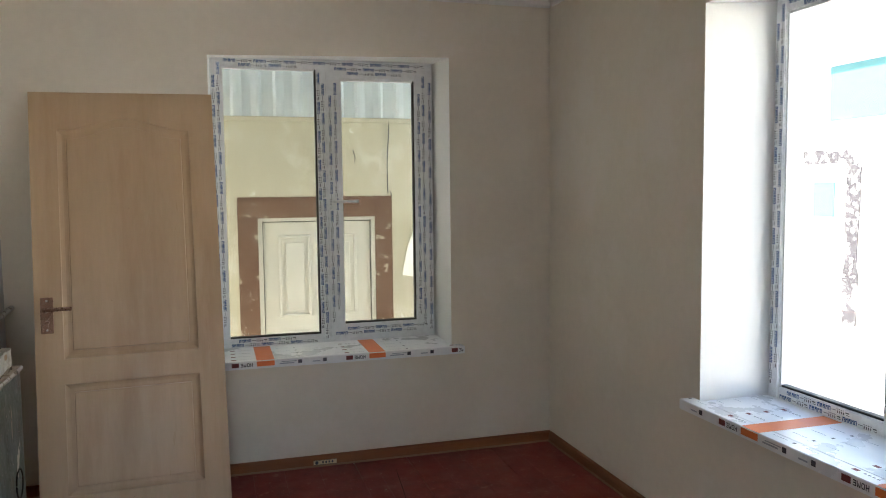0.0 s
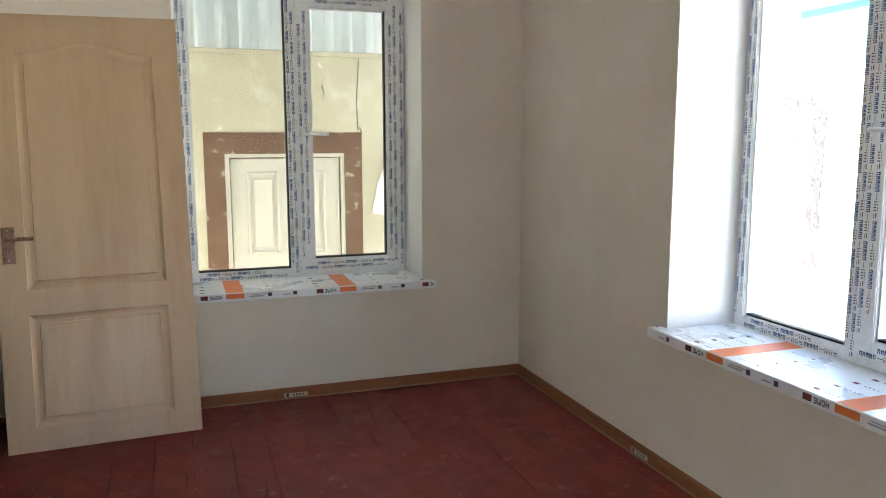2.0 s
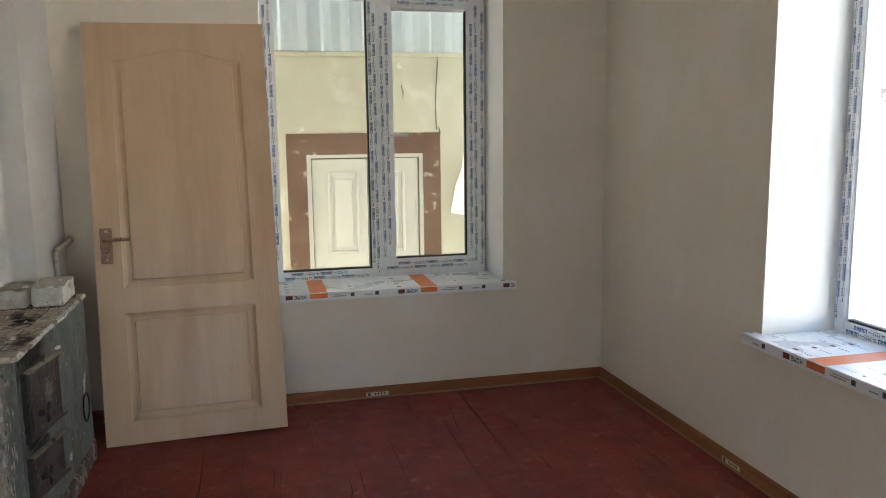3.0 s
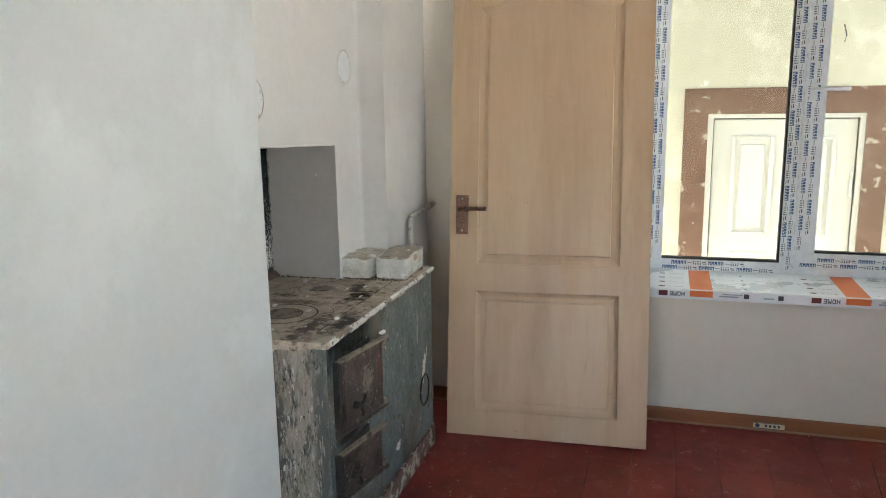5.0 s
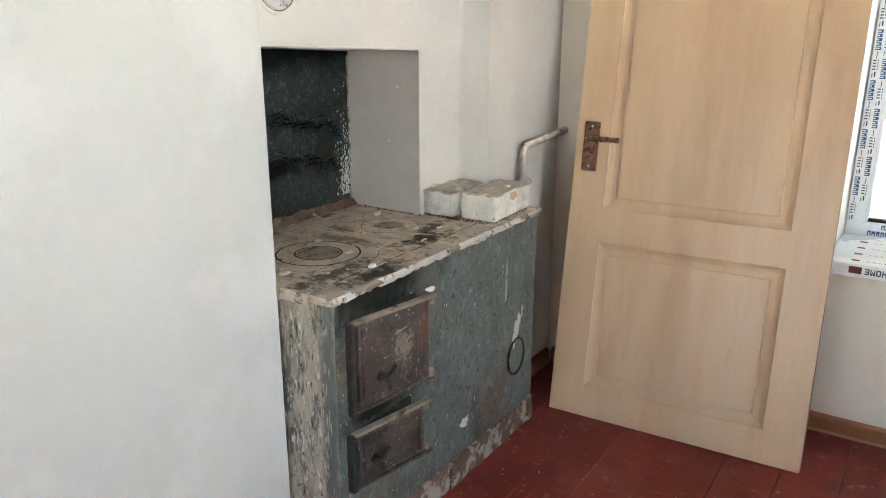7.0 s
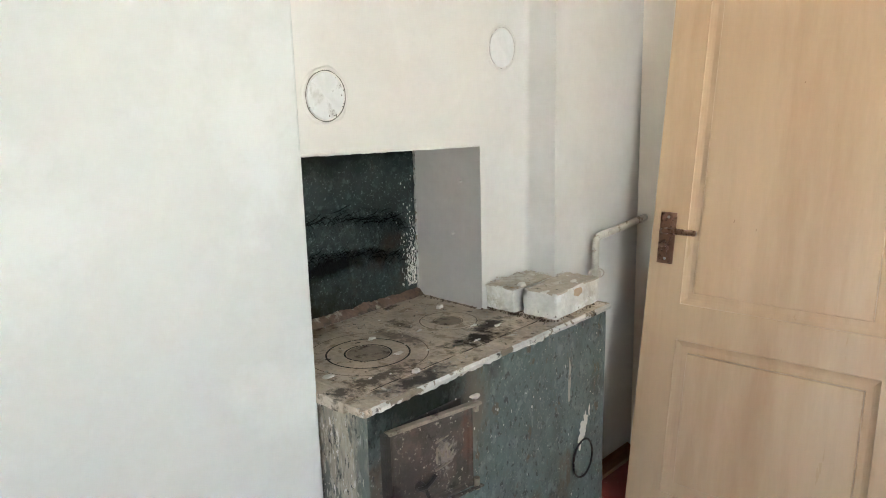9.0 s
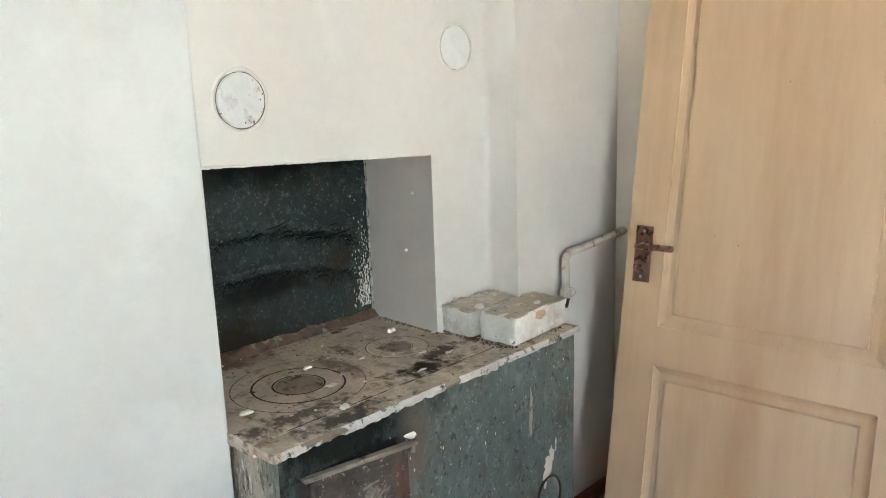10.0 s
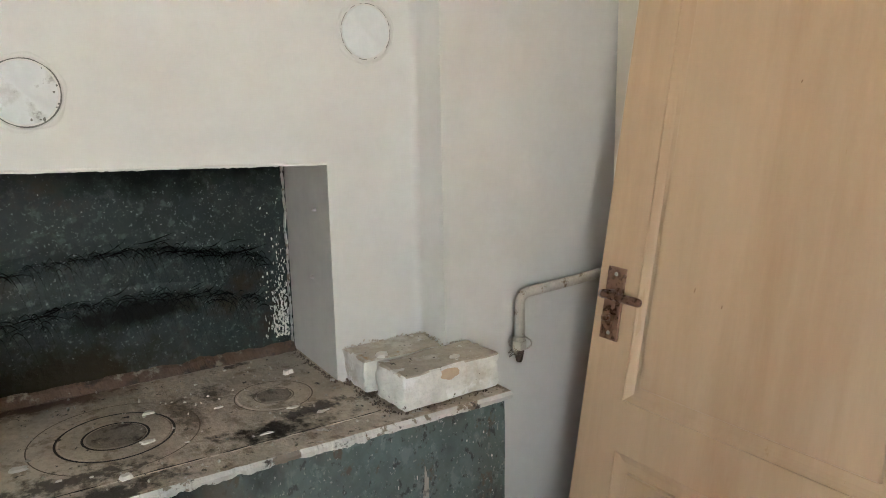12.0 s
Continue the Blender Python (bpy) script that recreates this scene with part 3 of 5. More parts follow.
    for r in range(-1, 3):
        o = sill_offset + 0.588 * r
        flat("orange", o + 0.185, o + 0.275, -0.062, F - 0.01)
        front("orange", o + 0.185, o + 0.275, 0.012, 0.038)
        front("maroon", o + 0.060, o + 0.096, 0.012, 0.034)
        # the word HOME standing on its head: strokes (u0, u1, h0, h1) of each letter, in eighths and halves of its box
        for k, strokes in enumerate((((6, 8, 0, 8), (0, 6, 0, 1.6), (1, 6, 3.2, 4.8), (0, 6, 6.4, 8)), ((0, 1.6, 0, 8), (6.4, 8, 0, 8), (1.6, 3.2, 0, 3), (3.2, 4.8, 2, 5.5), (4.8, 6.4, 0, 3)),
                                     ((0, 2, 1, 7), (6, 8, 1, 7), (1, 7, 0, 1.6), (1, 7, 6.4, 8)), ((0, 2, 0, 8), (6, 8, 0, 8), (2, 6, 3.2, 4.8)))):
            x = o + 0.104 + 0.0158 * k
            for a0, a1, b0, b1 in strokes:
                front("dark", x + 0.0016 * a0, x + 0.0016 * a1, 0.0125 + 0.0024 * b0, 0.0125 + 0.0024 * b1)
        front("grey", o + 0.300, o + 0.375, 0.016, 0.022), front("grey", o + 0.31, o + 0.39, 0.026, 0.030)
        front("dark", o + 0.395, o + 0.415, 0.014, 0.033)
        front("grey", o + 0.47, o + 0.51, 0.016, 0.022), front("dark", o + 0.525, o + 0.545, 0.014, 0.033)
        for w in (-0.03, 0.05, 0.13, 0.21):
            flat("maroon", o + 0.060, o + 0.083, w, w + 0.016)
            for k in range(4):
                flat("dark", o + 0.104 + 0.0158 * k, o + 0.1155 + 0.0158 * k, w + 0.003, w + 0.0055), flat("dark", o + 0.104 + 0.0158 * k, o + 0.1065 + 0.0158 * k, w + 0.0055, w + 0.014)
            for k in range(5):
                flat("grey", o + 0.305 + 0.014 * k, o + 0.315 + 0.014 * k, w + 0.004, w + 0.009)
                flat("grey", o + 0.455 + 0.012 * k, o + 0.463 + 0.012 * k, w + 0.006, w + 0.010)
            flat("dark", o + 0.398, o + 0.409, w, w + 0.012)
    for k, m in (("orange", PRINT_ORANGE), ("maroon", PRINT_RED), ("dark", PRINT_DARK), ("grey", PRINT_GREY)):
        tagged(part(k + "_print", marks[k], m, sill), kind="stuff")
    return win


window("window_1", place_a, "two-light white plastic window under blue-printed film", 0.0, "white sill board wrapped in orange-striped printed film", 0.624)
window("window_2", place_b, "bright two-light white plastic window under printed film", 0.13, "white sill board in printed film under the bright window", 0.633)


# ---- leaning door leaf ----
def outline(u0, u1, v0, v1, arch, n=24):
    """Counter-clockwise outline of a panel, with an arched top when arch > 0."""
    pts = [(u0, v0), (u1, v0), (u1, v1)]
    if arch:
        for k in range(1, n):
            s = k / n
            a = 0.5 - 0.5 * math.cos(2 * math.pi * s)
            pts.append((u1 + (u0 - u1) * s, v1 + arch * a ** 1.15))
    pts.append((u0, v1))
    return pts


def door_leaf():
    LEAN, ROLL = 9.9, -0.75
    m = pose(-0.645, 3.786, FLOOR + 0.002, -LEAN, 0, 1.2) @ pose(0, 0, 0, 0, ROLL, 0)
    WDT, HGT, THK = 0.826, 1.985, 0.040
    d = base("door_leaf", m, "unhung pale beech door leaf leaning against the wall", "door")
    bm = bmesh.new()
    # moulding profile: inset and depth behind the face
    profile = ((0.0, 0.0), (0.0010, 0.0036), (0.0035, 0.0052), (0.011, 0.0090), (0.019, 0.0118), (0.028, 0.0128), (0.0345, 0.0130), (0.0368, 0.0138), (0.0385, 0.0130), (0.0392, 0.0036), (0.0412, 0.0014))
    edges = []

    def loop(pts, depth):
        return [bm.verts.new((u, depth, v)) for u, v in pts]

    rim = loop([(0, 0), (WDT, 0), (WDT, HGT), (0, HGT)], 0.0)
    for k in range(4):
        edges.append(bm.edges.new((rim[k], rim[(k + 1) % 4])))
    for u0, u1, v0, v1, arch in ((0.118, 0.708, 0.728, 1.800, 0.058), (0.118, 0.708, 0.108, 0.612, 0.0)):
        loops = []
        for inset, depth in profile:
            loops.append(loop(outline(u0 + inset, u1 - inset, v0 + inset, v1 - inset, arch), depth))
        n = len(loops[0])
        for k in range(n):
            edges.append(bm.edges.new((loops[0][k], loops[0][(k + 1) % n])))
        for a, b in zip(loops, loops[1:]):
            for k in range(n):
                bm.faces.new((a[k], a[(k + 1) % n], b[(k + 1) % n], b[k])).smooth = True
        bm.faces.new(loops[-1])
    bmesh.ops.triangle_fill(bm, use_beauty=True, edges=edges)
    back = loop([(0, 0), (WDT, 0), (WDT, HGT), (0, HGT)], THK)
    for k in range(4):
        bm.faces.new((rim[k], rim[(k + 1) % 4], back[(k + 1) % 4], back[k])).material_index = 1
    bm.faces.new(back[::-1])
    bm.transform(m)
    part("leaf", bm, (DOOR_WOOD, DOOR_EDGE), d)
    for k, (u, v, a, l) in enumerate(((0.262, 1.005, 12, 0.009), (0.330, 0.985, 5, 0.006), (0.392, 0.070, 40, 0.007), (0.300, 0.030, 80, 0.016), (0.420, 1.42, 20, 0.006), (0.700, 0.20, 70, 0.006))):
        bm = boxed(-0.0009, 0.0009, -0.0006, 0.0004, -l / 2, l / 2)
        bm.transform(m @ pose(u, 0, v, 0, a, 0))
        part("scratch", bm, DOOR_EDGE, d, "small dark dent")
    # handle set
    bm = boxed(0.026, 0.080, -0.005, 0.0, 0.850, 1.016, bevel=0.002)
    bm.transform(m)
    plate = part("back_plate", bm, METAL_BRONZE, d, "bronzed steel handle plate")
    bm = bmesh.new()
    cylinder(bm, pose(0.050, -0.020, 0.955, 90), 0.011, 0.010, 0.034)
    tube(bm, [(0.050, -0.040, 0.955), (0.060, -0.044, 0.956), (0.075, -0.045, 0.957), (0.155, -0.046, 0.957), (0.165, -0.046, 0.957)], 0.0085, 14)
    bm.transform(m)
    lever = part("lever", bm, METAL_BRONZE, plate, "ribbed bronzed lever", smooth=True)
    for k in range(9):
        bm = bmesh.new()
        cylinder(bm, pose(0.085 + 0.009 * k, -0.0455, 0.957, 0, 90), 0.0098, 0.0098, 0.004, 14)
        bm.transform(m)
        part("rib", bm, METAL_BRONZE, plate)
    bm = bmesh.new()
    cylinder(bm, pose(0.053, -0.007, 0.900, 90), 0.0105, 0.0095, 0.006)
    box(bm, 0.0475, 0.0585, -0.009, -0.004, 0.878, 0.898)
    bm.transform(m)
    part("lock_cylinder", bm, METAL_BRONZE, plate, "worn lock cylinder")
    bm = bmesh.new()
    cylinder(bm, pose(0.053, -0.014, 0.900, 90), 0.0055, 0.0055, 0.016, 14)
    bmesh.ops.create_uvsphere(bm, u_segments=12, v_segments=8, radius=0.0095, matrix=pose(0.053, -0.024, 0.900) @ Matrix.Diagonal((1.15, 0.5, 0.75, 1)))
    bm.transform(m)
    part("thumb_turn", bm, METAL_BRONZE, plate, "worn oval thumb turn", smooth=True)
    for v in (1.000, 0.866):
        bm = bmesh.new()
        cylinder(bm, pose(0.053, -0.006, v, 90), 0.005, 0.004, 0.003, 12)
        bm.transform(m)
        part("screw", bm, STEEL, plate)


door_leaf()


# ---- stove ----
TOP = 0.762  # upper face of the cooking plate
SX, SY0, SY1 = -0.672, 2.697, 3.690  # front face, and the two ends


def blob(bm, place, cu, cv, ru, rv, seed, n=22, jag=0.35):
    """A flat patch with a ragged outline; place(u, v) gives the world point."""
    ring = []
    for k in range(n):
        a = 2 * math.pi * k / n
        r = 1 + jag * noise.noise(Vector((math.cos(a) * 1.7 + seed, math.sin(a) * 1.7, seed * 0.37))) + jag * 0.5 * noise.noise(Vector((math.cos(a) * 5, math.sin(a) * 5 + seed, 1.0)))
        ring.append(bm.verts.new(place(cu + ru * r * math.cos(a), cv + rv * r * math.sin(a))))
    bm.faces.new(ring)


def stove():
    s = base("masonry_stove", (-0.75, 3.18, FLOOR), "old dark teal masonry cooking stove with peeling paint", "stove")
    # body, slightly uneven
    bm = boxed(-0.94, SX, SY0, SY1, 0.095, TOP - 0.014, bevel=0.005)
    bmesh.ops.subdivide_edges(bm, edges=[e for e in bm.edges if e.calc_length() > 0.15], cuts=9, use_grid_fill=True)
    for v in bm.verts:
        v.co += noise.noise_vector(v.co * 7) * 0.0035
    for f in bm.faces:
        f.normal_update()
        if f.normal.y < -0.7:
            f.material_index = 1
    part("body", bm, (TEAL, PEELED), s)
    bm = bmesh.new()
    box(bm, -0.94, SX - 0.004, SY0 + 0.004, SY1 - 0.004, FLOOR, 0.0945)
    plinth = part("plinth", bm, BRICK_BASE, s, "chipped dirty brick plinth")
    bricks = random.Random(21)
    y = SY0 - 0.004
    while y < SY1:
        e = min(y + bricks.uniform(0.225, 0.26), SY1 + 0.006)
        bm = boxed(-0.80, SX + bricks.uniform(0.006, 0.014), y + 0.003, e - 0.003, FLOOR, 0.098 + bricks.uniform(-0.006, 0.006), bevel=0.006)
        bmesh.ops.subdivide_edges(bm, edges=[k for k in bm.edges if k.calc_length() > 0.03], cuts=5, use_grid_fill=True)
        for v in bm.verts:
            v.co += noise.noise_vector(v.co * 16) * 0.006 + noise.noise_vector(v.co * 55) * 0.003
            v.co.z = max(v.co.z, FLOOR)
        part("brick", bm, BRICK_BASE, plinth)
        y = e
    # rim round the plate: front ledge and end ledge, ragged and chipped
    bm = bmesh.new()
    n = 320
    rows = []
    for k in range(n + 1):
        y = SY0 - 0.012 + (SY1 + 0.014 - SY0 + 0.012) * k / n
        chipped = 1.0 if y < 3.36 else 0.35
        wob = (noise.noise(Vector((y * 9, 0, 0))) * 0.006 + noise.noise(Vector((y * 31, 4, 0))) * 0.004 + round(noise.noise(Vector((y * 60, 9, 0))) * 2) * 0.0022) * chipped
        drop = 0.021 + (noise.noise(Vector((y * 14, 8, 0))) * 0.008 + round(noise.noise(Vector((y * 48, 2, 0))) * 3) * 0.0022) * chipped
        out = SX + 0.010 + wob * 0.8
        prof = ((-0.735 + wob * 0.5, TOP - 0.002), (out - 0.006, TOP - 0.001 + wob * 0.2), (out, TOP - 0.008), (out - 0.001, TOP - drop * 0.8), (out - 0.008, TOP - drop), (-0.735, TOP - drop))
        rows.append([bm.verts.new((x, y, z)) for x, z in prof])
    for a, b in zip(rows, rows[1:]):
        for k in range(6):
            bm.faces.new((a[k], a[(k + 1) % 6], b[(k + 1) % 6], b[k])).material_index = 1 if k in (0, 4, 5) or a[0].co.y < SY0 + 0.006 else 0
    bm.faces.new(rows[0][::-1]).material_index = 1
    bm.faces.new(rows[-1])
    part("front_rim", bm, (CHIPPED_EDGE, RIM_TOP), s, "chipped white-painted mortar rim")
    bm = bmesh.new()
    box(bm, -0.845, -0.736, SY0 - 0.012, SY0 + 0.040, TOP - 0.028, TOP - 0.002)
    roughen(bm, 0.003, 25, 5)
    part("end_rim", bm, IRON_TOP, s, "chipped dusty mortar end rim")
    bm = bmesh.new()
    box(bm, -0.94, -0.736, 3.42, SY1 + 0.004, TOP - 0.034, TOP - 0.006)
    roughen(bm, 0.004, 25, 5)
    part("mortar_bed", bm, IRON_TOP, s, "dusty mortar bed")
    bm = bmesh.new()
    box(bm, -0.94, -0.846, SY0 + 0.002, 2.726, TOP - 0.034, TOP - 0.003)
    roughen(bm, 0.004, 25, 5)
    part("mortar_bed", bm, IRON_TOP, s, "dusty mortar bed")
    # cast-iron plate
    bm = boxed(-1.2165, -0.7355, 2.727, 3.418, TOP - 0.03, TOP, bevel=0.003)
    part("cooking_plate", bm, IRON_TOP, s, "dusty cast-iron cooking plate")
    for cx, cy, radii in ((-0.926, 2.930, (0.061, 0.109, 0.158)), (-0.942, 3.258, (0.043, 0.084))):
        for r in radii:
            faint = r > 0.12 or cy > 3.1
            hw = 0.0013 if faint else 0.0024
            bm = bmesh.new()
            k = 56
            inner = [bm.verts.new((cx + (r - hw) * math.cos(2 * math.pi * i / k), cy + (r - hw) * math.sin(2 * math.pi * i / k), TOP + 0.0007)) for i in range(k)]
            outer = [bm.verts.new((cx + (r + hw) * math.cos(2 * math.pi * i / k), cy + (r + hw) * math.sin(2 * math.pi * i / k), TOP + 0.0007)) for i in range(k)]
            for i in range(k):
                bm.faces.new((inner[i], outer[i], outer[(i + 1) % k], inner[(i + 1) % k]))
            part("ring_joint", bm, JOINT_BROWN if faint else GROOVE, s, "sooty joint of a cooking ring")
        for r0, r1, h in ((0.0, radii[0] - 0.004, 0.0016), (radii[0] + 0.004, radii[1] - 0.004, 0.0012)):
            bm = bmesh.new()
            k = 48
            rings = [[bm.verts.new((cx + r * math.cos(2 * math.pi * i / k), cy + r * math.sin(2 * math.pi * i / k), TOP + z)) for i in range(k)] for r, z in ((max(r0, 0.004), h), (r1 - 0.003, h), (r1, 0.0002))]
            for a, b in zip(rings, rings[1:]):
                for i in range(k):
                    bm.faces.new((a[i], a[(i + 1) % k], b[(i + 1) % k], b[i]))
            if r0 == 0:
                bm.faces.new(rings[0])
            part("cooking_ring", bm, IRON_DUSTY if r0 == 0 else IRON_TOP, s, "removable cast-iron ring")
    bm = bmesh.new()
    prev = None
    for k in range(121):
        y = 2.74 + 0.67 * k / 120
        w = 0.0030 * max(0.0, 0.45 + noise.noise(Vector((y * 22, 3, 0))))
        c = -0.7355 + 0.002 * noise.noise(Vector((y * 15, 8, 0)))
        cur = (bm.verts.new((c - w, y, TOP + 0.0008)), bm.verts.new((c + w, y, TOP + 0.0008)))
        if prev:
            bm.faces.new((prev[0], prev[1], cur[1], cur[0]))
        prev = cur
    part("plate_joint", bm, GROOVE, s, "sooty joint along the plate's edge")
    # specks, scrapes and flecks of paint
    rnd = random.Random(5)
    # bare white scrapes
    for k, c in enumerate(((3.556, 0.392, 0.020, 0.024, 3.3, 26, 0.7), (3.548, 0.366, 0.016, 0.020, 8.3, 22, 0.7), (3.572, 0.420, 0.012, 0.026, 4.4, 22, 0.6), (3.590, 0.445, 0.004, 0.022, 9.1, 18, 0.6), (3.540, 0.340, 0.006, 0.014, 7.7, 18, 0.6), (3.240, 0.205, 0.022, 0.018, 5.1, 22, 0.7), (3.478, 0.575, 0.006, 0.068, 6.7, 24, 0.6))):
        bm = bmesh.new()
        blob(bm, lambda u, v: on_front_p(u, v) + Vector((0.0004 * k, 0, 0)), *c)
        part("bare_patch", bm, SCRAPE if c[1] > 0.5 else CHIP, s, "bare scraped patch")
    bm = bmesh.new()
    for k in range(45):
        blob(bm, on_front_p, rnd.uniform(2.71, 3.65), rnd.uniform(0.12, 0.71), rnd.uniform(0.001, 0.0028), rnd.uniform(0.001, 0.006), k * 1.3, 8)
    tagged(part("paint_speck", bm, CHIP, s, "tiny white paint specks"), kind="stuff")
    bm = bmesh.new()
    for k in range(170):
        x, z = SX - 0.012 - 0.15 * rnd.random() ** 0.8, rnd.uniform(0.12, 0.71)
        blob(bm, lambda a, b: Vector((a, SY0 - 0.0045 - 0.000004 * k, b)), x, z, rnd.uniform(0.0007, 0.0032), rnd.uniform(0.003, 0.018) * (1.6 if k % 7 == 0 else 1), k * 0.7, 12, 0.8)
    tagged(part("scraped_paint", bm, SCRAPE, s, "streaks of scraped white paint"), kind="stuff")
    # doors: cast iron, frames standing proud on the hinge side
    for name, y0, y1, z0, z1, key in (("fire_door", 2.752, 2.990, 0.468, 0.682, 0.528), ("ash_door", 2.744, 2.965, 0.268, 0.402, 0.318)):
        def q(y, z, lift=0.0):
            f = (y - y0) / (y1 - y0)
            return Vector((SX + 0.012 + 0.034 * f + lift, y, z))

        def slab(a0, a1, b0, b1, lift0, lift1, bevel=0.002):
            bm = bmesh.new()
            vs = [bm.verts.new(q(y, z, w)) for y in (a0, a1) for w in (lift0, lift1) for z in (b0, b1)]
            for f in ((0, 1, 3, 2), (4, 6, 7, 5), (0, 4, 5, 1), (2, 3, 7, 6), (0, 2, 6, 4), (1, 5, 7, 3)):
                bm.faces.new([vs[i] for i in f])
            bmesh.ops.bevel(bm, geom=bm.edges[:], offset=bevel, segments=2, affect="EDGES")
            return bm

        bm = boxed(SX - 0.01, SX + 0.009, y0 - 0.014, y1 + 0.008, z0 - 0.014, z1 + 0.004, bevel=0.003)
        door = part(name, bm, IRON_BLACK, s, "sooty rusted cast-iron stove door")
        part("door_plate", slab(y0, y1, z0, z1, -0.010, 0.002), IRON_DARK, door, "rusty embossed iron plate")
        for a0, a1, b0, b1 in ((y0, y0 + 0.010, z0, z1), (y1 - 0.010, y1, z0, z1), (y0 + 0.010, y1 - 0.010, z0, z0 + 0.009), (y0 + 0.010, y1 - 0.010, z1 - 0.009, z1)):
            part("border", slab(a0, a1, b0, b1, 0.001, 0.0075), IRON_DARK, door, "raised iron border")
        for a0, a1, b0, b1 in ((y0 + 0.018, y0 + 0.0205, z0 + 0.018, z1 - 0.018), (y1 - 0.0205, y1 - 0.018, z0 + 0.018, z1 - 0.018), (y0 + 0.0205, y1 - 0.0205, z0 + 0.018, z0 + 0.0205), (y0 + 0.0205, y1 - 0.0205, z1 - 0.0205, z1 - 0.018)):
            part("inner_bead", slab(a0, a1, b0, b1, 0.001, 0.004, 0.0008), IRON_DARK, door)
        part("casing_bar", slab(y0 - 0.019, y0 - 0.004, z0 - 0.014, z1 + 0.006, -0.012, 0.008), IRON_BLACK, door, "blackened casing bar")
        # top ledge with a flared end, and the hinge ears
        bm = bmesh.new()
        box(bm, -0.0, 1.0, -0.010, 0.011, z1 + 0.000, z1 + 0.009)
        for v in bm.verts:
            f, w, z = v.co
            v.co = q(y0 - 0.010 + (y1 - y0 + 0.03) * f, z, w + (0.008 if f > 0.5 else 0))
        bmesh.ops.bevel(bm, geom=bm.edges[:], offset=0.0025, segments=2, affect="EDGES")
        part("top_ledge", bm, IRON_DUSTY, door, "dust-covered iron ledge")
        bm = bmesh.new()
        box(bm, 0.0, 1.0, -0.004, 0.009, z0 - 0.010, z0 - 0.004)
        for v in bm.verts:
            f, w, z = v.co
            v.co = q(y0 - 0.006 + (y1 - y0 + 0.034) * f, z - (0.006 if f > 0.5 and z < z0 - 0.01 else 0), w + (0.006 if f > 0.5 else 0))
        bmesh.ops.bevel(bm, geom=bm.edges[:], offset=0.0025, segments=2, affect="EDGES")
        part("bottom_ledge", bm, IRON_DARK, door)
        for z in (z1 - 0.004, z0 + 0.0):
            bm = bmesh.new()
            cylinder(bm, Matrix.Translation(q(y1 + 0.014, z, 0.002)), 0.008, 0.008, 0.030, 12)
            part("hinge_ear", bm, IRON_DUSTY, door, "round hinge ear")
        bm = bmesh.new()
        c = q(y0 + 0.075 if key > 0.4 else y0 + 0.055, key, 0.010)
        cylinder(bm, Matrix.Translation(c) @ pose(0, 0, 0, 0, 90), 0.013, 0.009, 0.022, 14)
        tube(bm, [c + Vector((0.010, -0.024, 0.006)), c + Vector((0.014, 0, 0.004)), c + Vector((0.014, 0.020, 0.012)), c + Vector((0.012, 0.034, 0.020))], 0.0055, 8)
        tube(bm, [c + Vector((0.012, 0.0, 0.0)), c + Vector((0.016, 0.006, -0.022)), c + Vector((0.012, 0.010, -0.034))], 0.005, 8)
        part("latch", bm, IRON_BLACK, door, "twisted iron latch")
    bm = bmesh.new()
    bmesh.ops.create_icosphere(bm, subdivisions=2, radius=0.0115, matrix=Matrix.Translation((SX + 0.052, 3.000, 0.702)) @ Matrix.Diagonal((1, 1.2, 0.7, 1)))
    roughen(bm, 0.006, 60)
    part("plaster_lump", bm, CHIP, s, "white plaster lump stuck on the hinge")
    # embossed marks on the fire door
    bm = bmesh.new()
    def stroke(ya, za, yb, zb, w=0.0026):
        lift = 0.0375 + 0.034 * ((ya + yb) / 2 - 2.90) / 0.238
        d = Vector((0, yb - ya, zb - za))
        n = Vector((0, -d.z, d.y)).normalized() * w
        base_x = SX + lift
        low = [bm.verts.new(Vector((base_x - 0.004, p, q)) + n * k) for p, q, k in ((ya, za, 1), (yb, zb, 1), (yb, zb, -1), (ya, za, -1))]
        top = [bm.verts.new(Vector((base_x, p, q)) + n * k * 0.6) for p, q, k in ((ya, za, 1), (yb, zb, 1), (yb, zb, -1), (ya, za, -1))]
        bm.faces.new(top)
        for i in range(4):
            bm.faces.new((low[i], low[(i + 1) % 4], top[(i + 1) % 4], top[i]))
    for q in ((2.872, 0.552, 2.935, 0.556), (2.874, 0.622, 2.930, 0.628), (2.880, 0.566, 2.882, 0.606), (2.882, 0.606, 2.897, 0.578), (2.897, 0.578, 2.911, 0.610), (2.911, 0.610, 2.914, 0.570), (2.914, 0.590, 2.930, 0.600), (2.918, 0.570, 2.932, 0.586)):
        stroke(*q)
    part("embossing", bm, IRON_DUSTY, s, "raised cast marks")
    # clean-out ring
    bm = bmesh.new()
    k = 40
    pts = [(SX + 0.006, 3.560 + 0.052 * math.cos(2 * math.pi * i / k), 0.294 + 0.062 * math.sin(2 * math.pi * i / k)) for i in range(k + 1)]
    tube(bm, pts, 0.0034, 8)
    part("clean_out_ring", bm, IRON_BLACK, s, "black iron clean-out ring", smooth=True)
    bm = bmesh.new()
    ring = [bm.verts.new((SX + 0.004, p[1], p[2])) for p in pts[:-1]]
    bm.faces.new(ring)
    part("clean_out_cover", bm, TEAL, s)
    # rusty mortar strip along the back of the plate
    bm = bmesh.new()
    rows = []
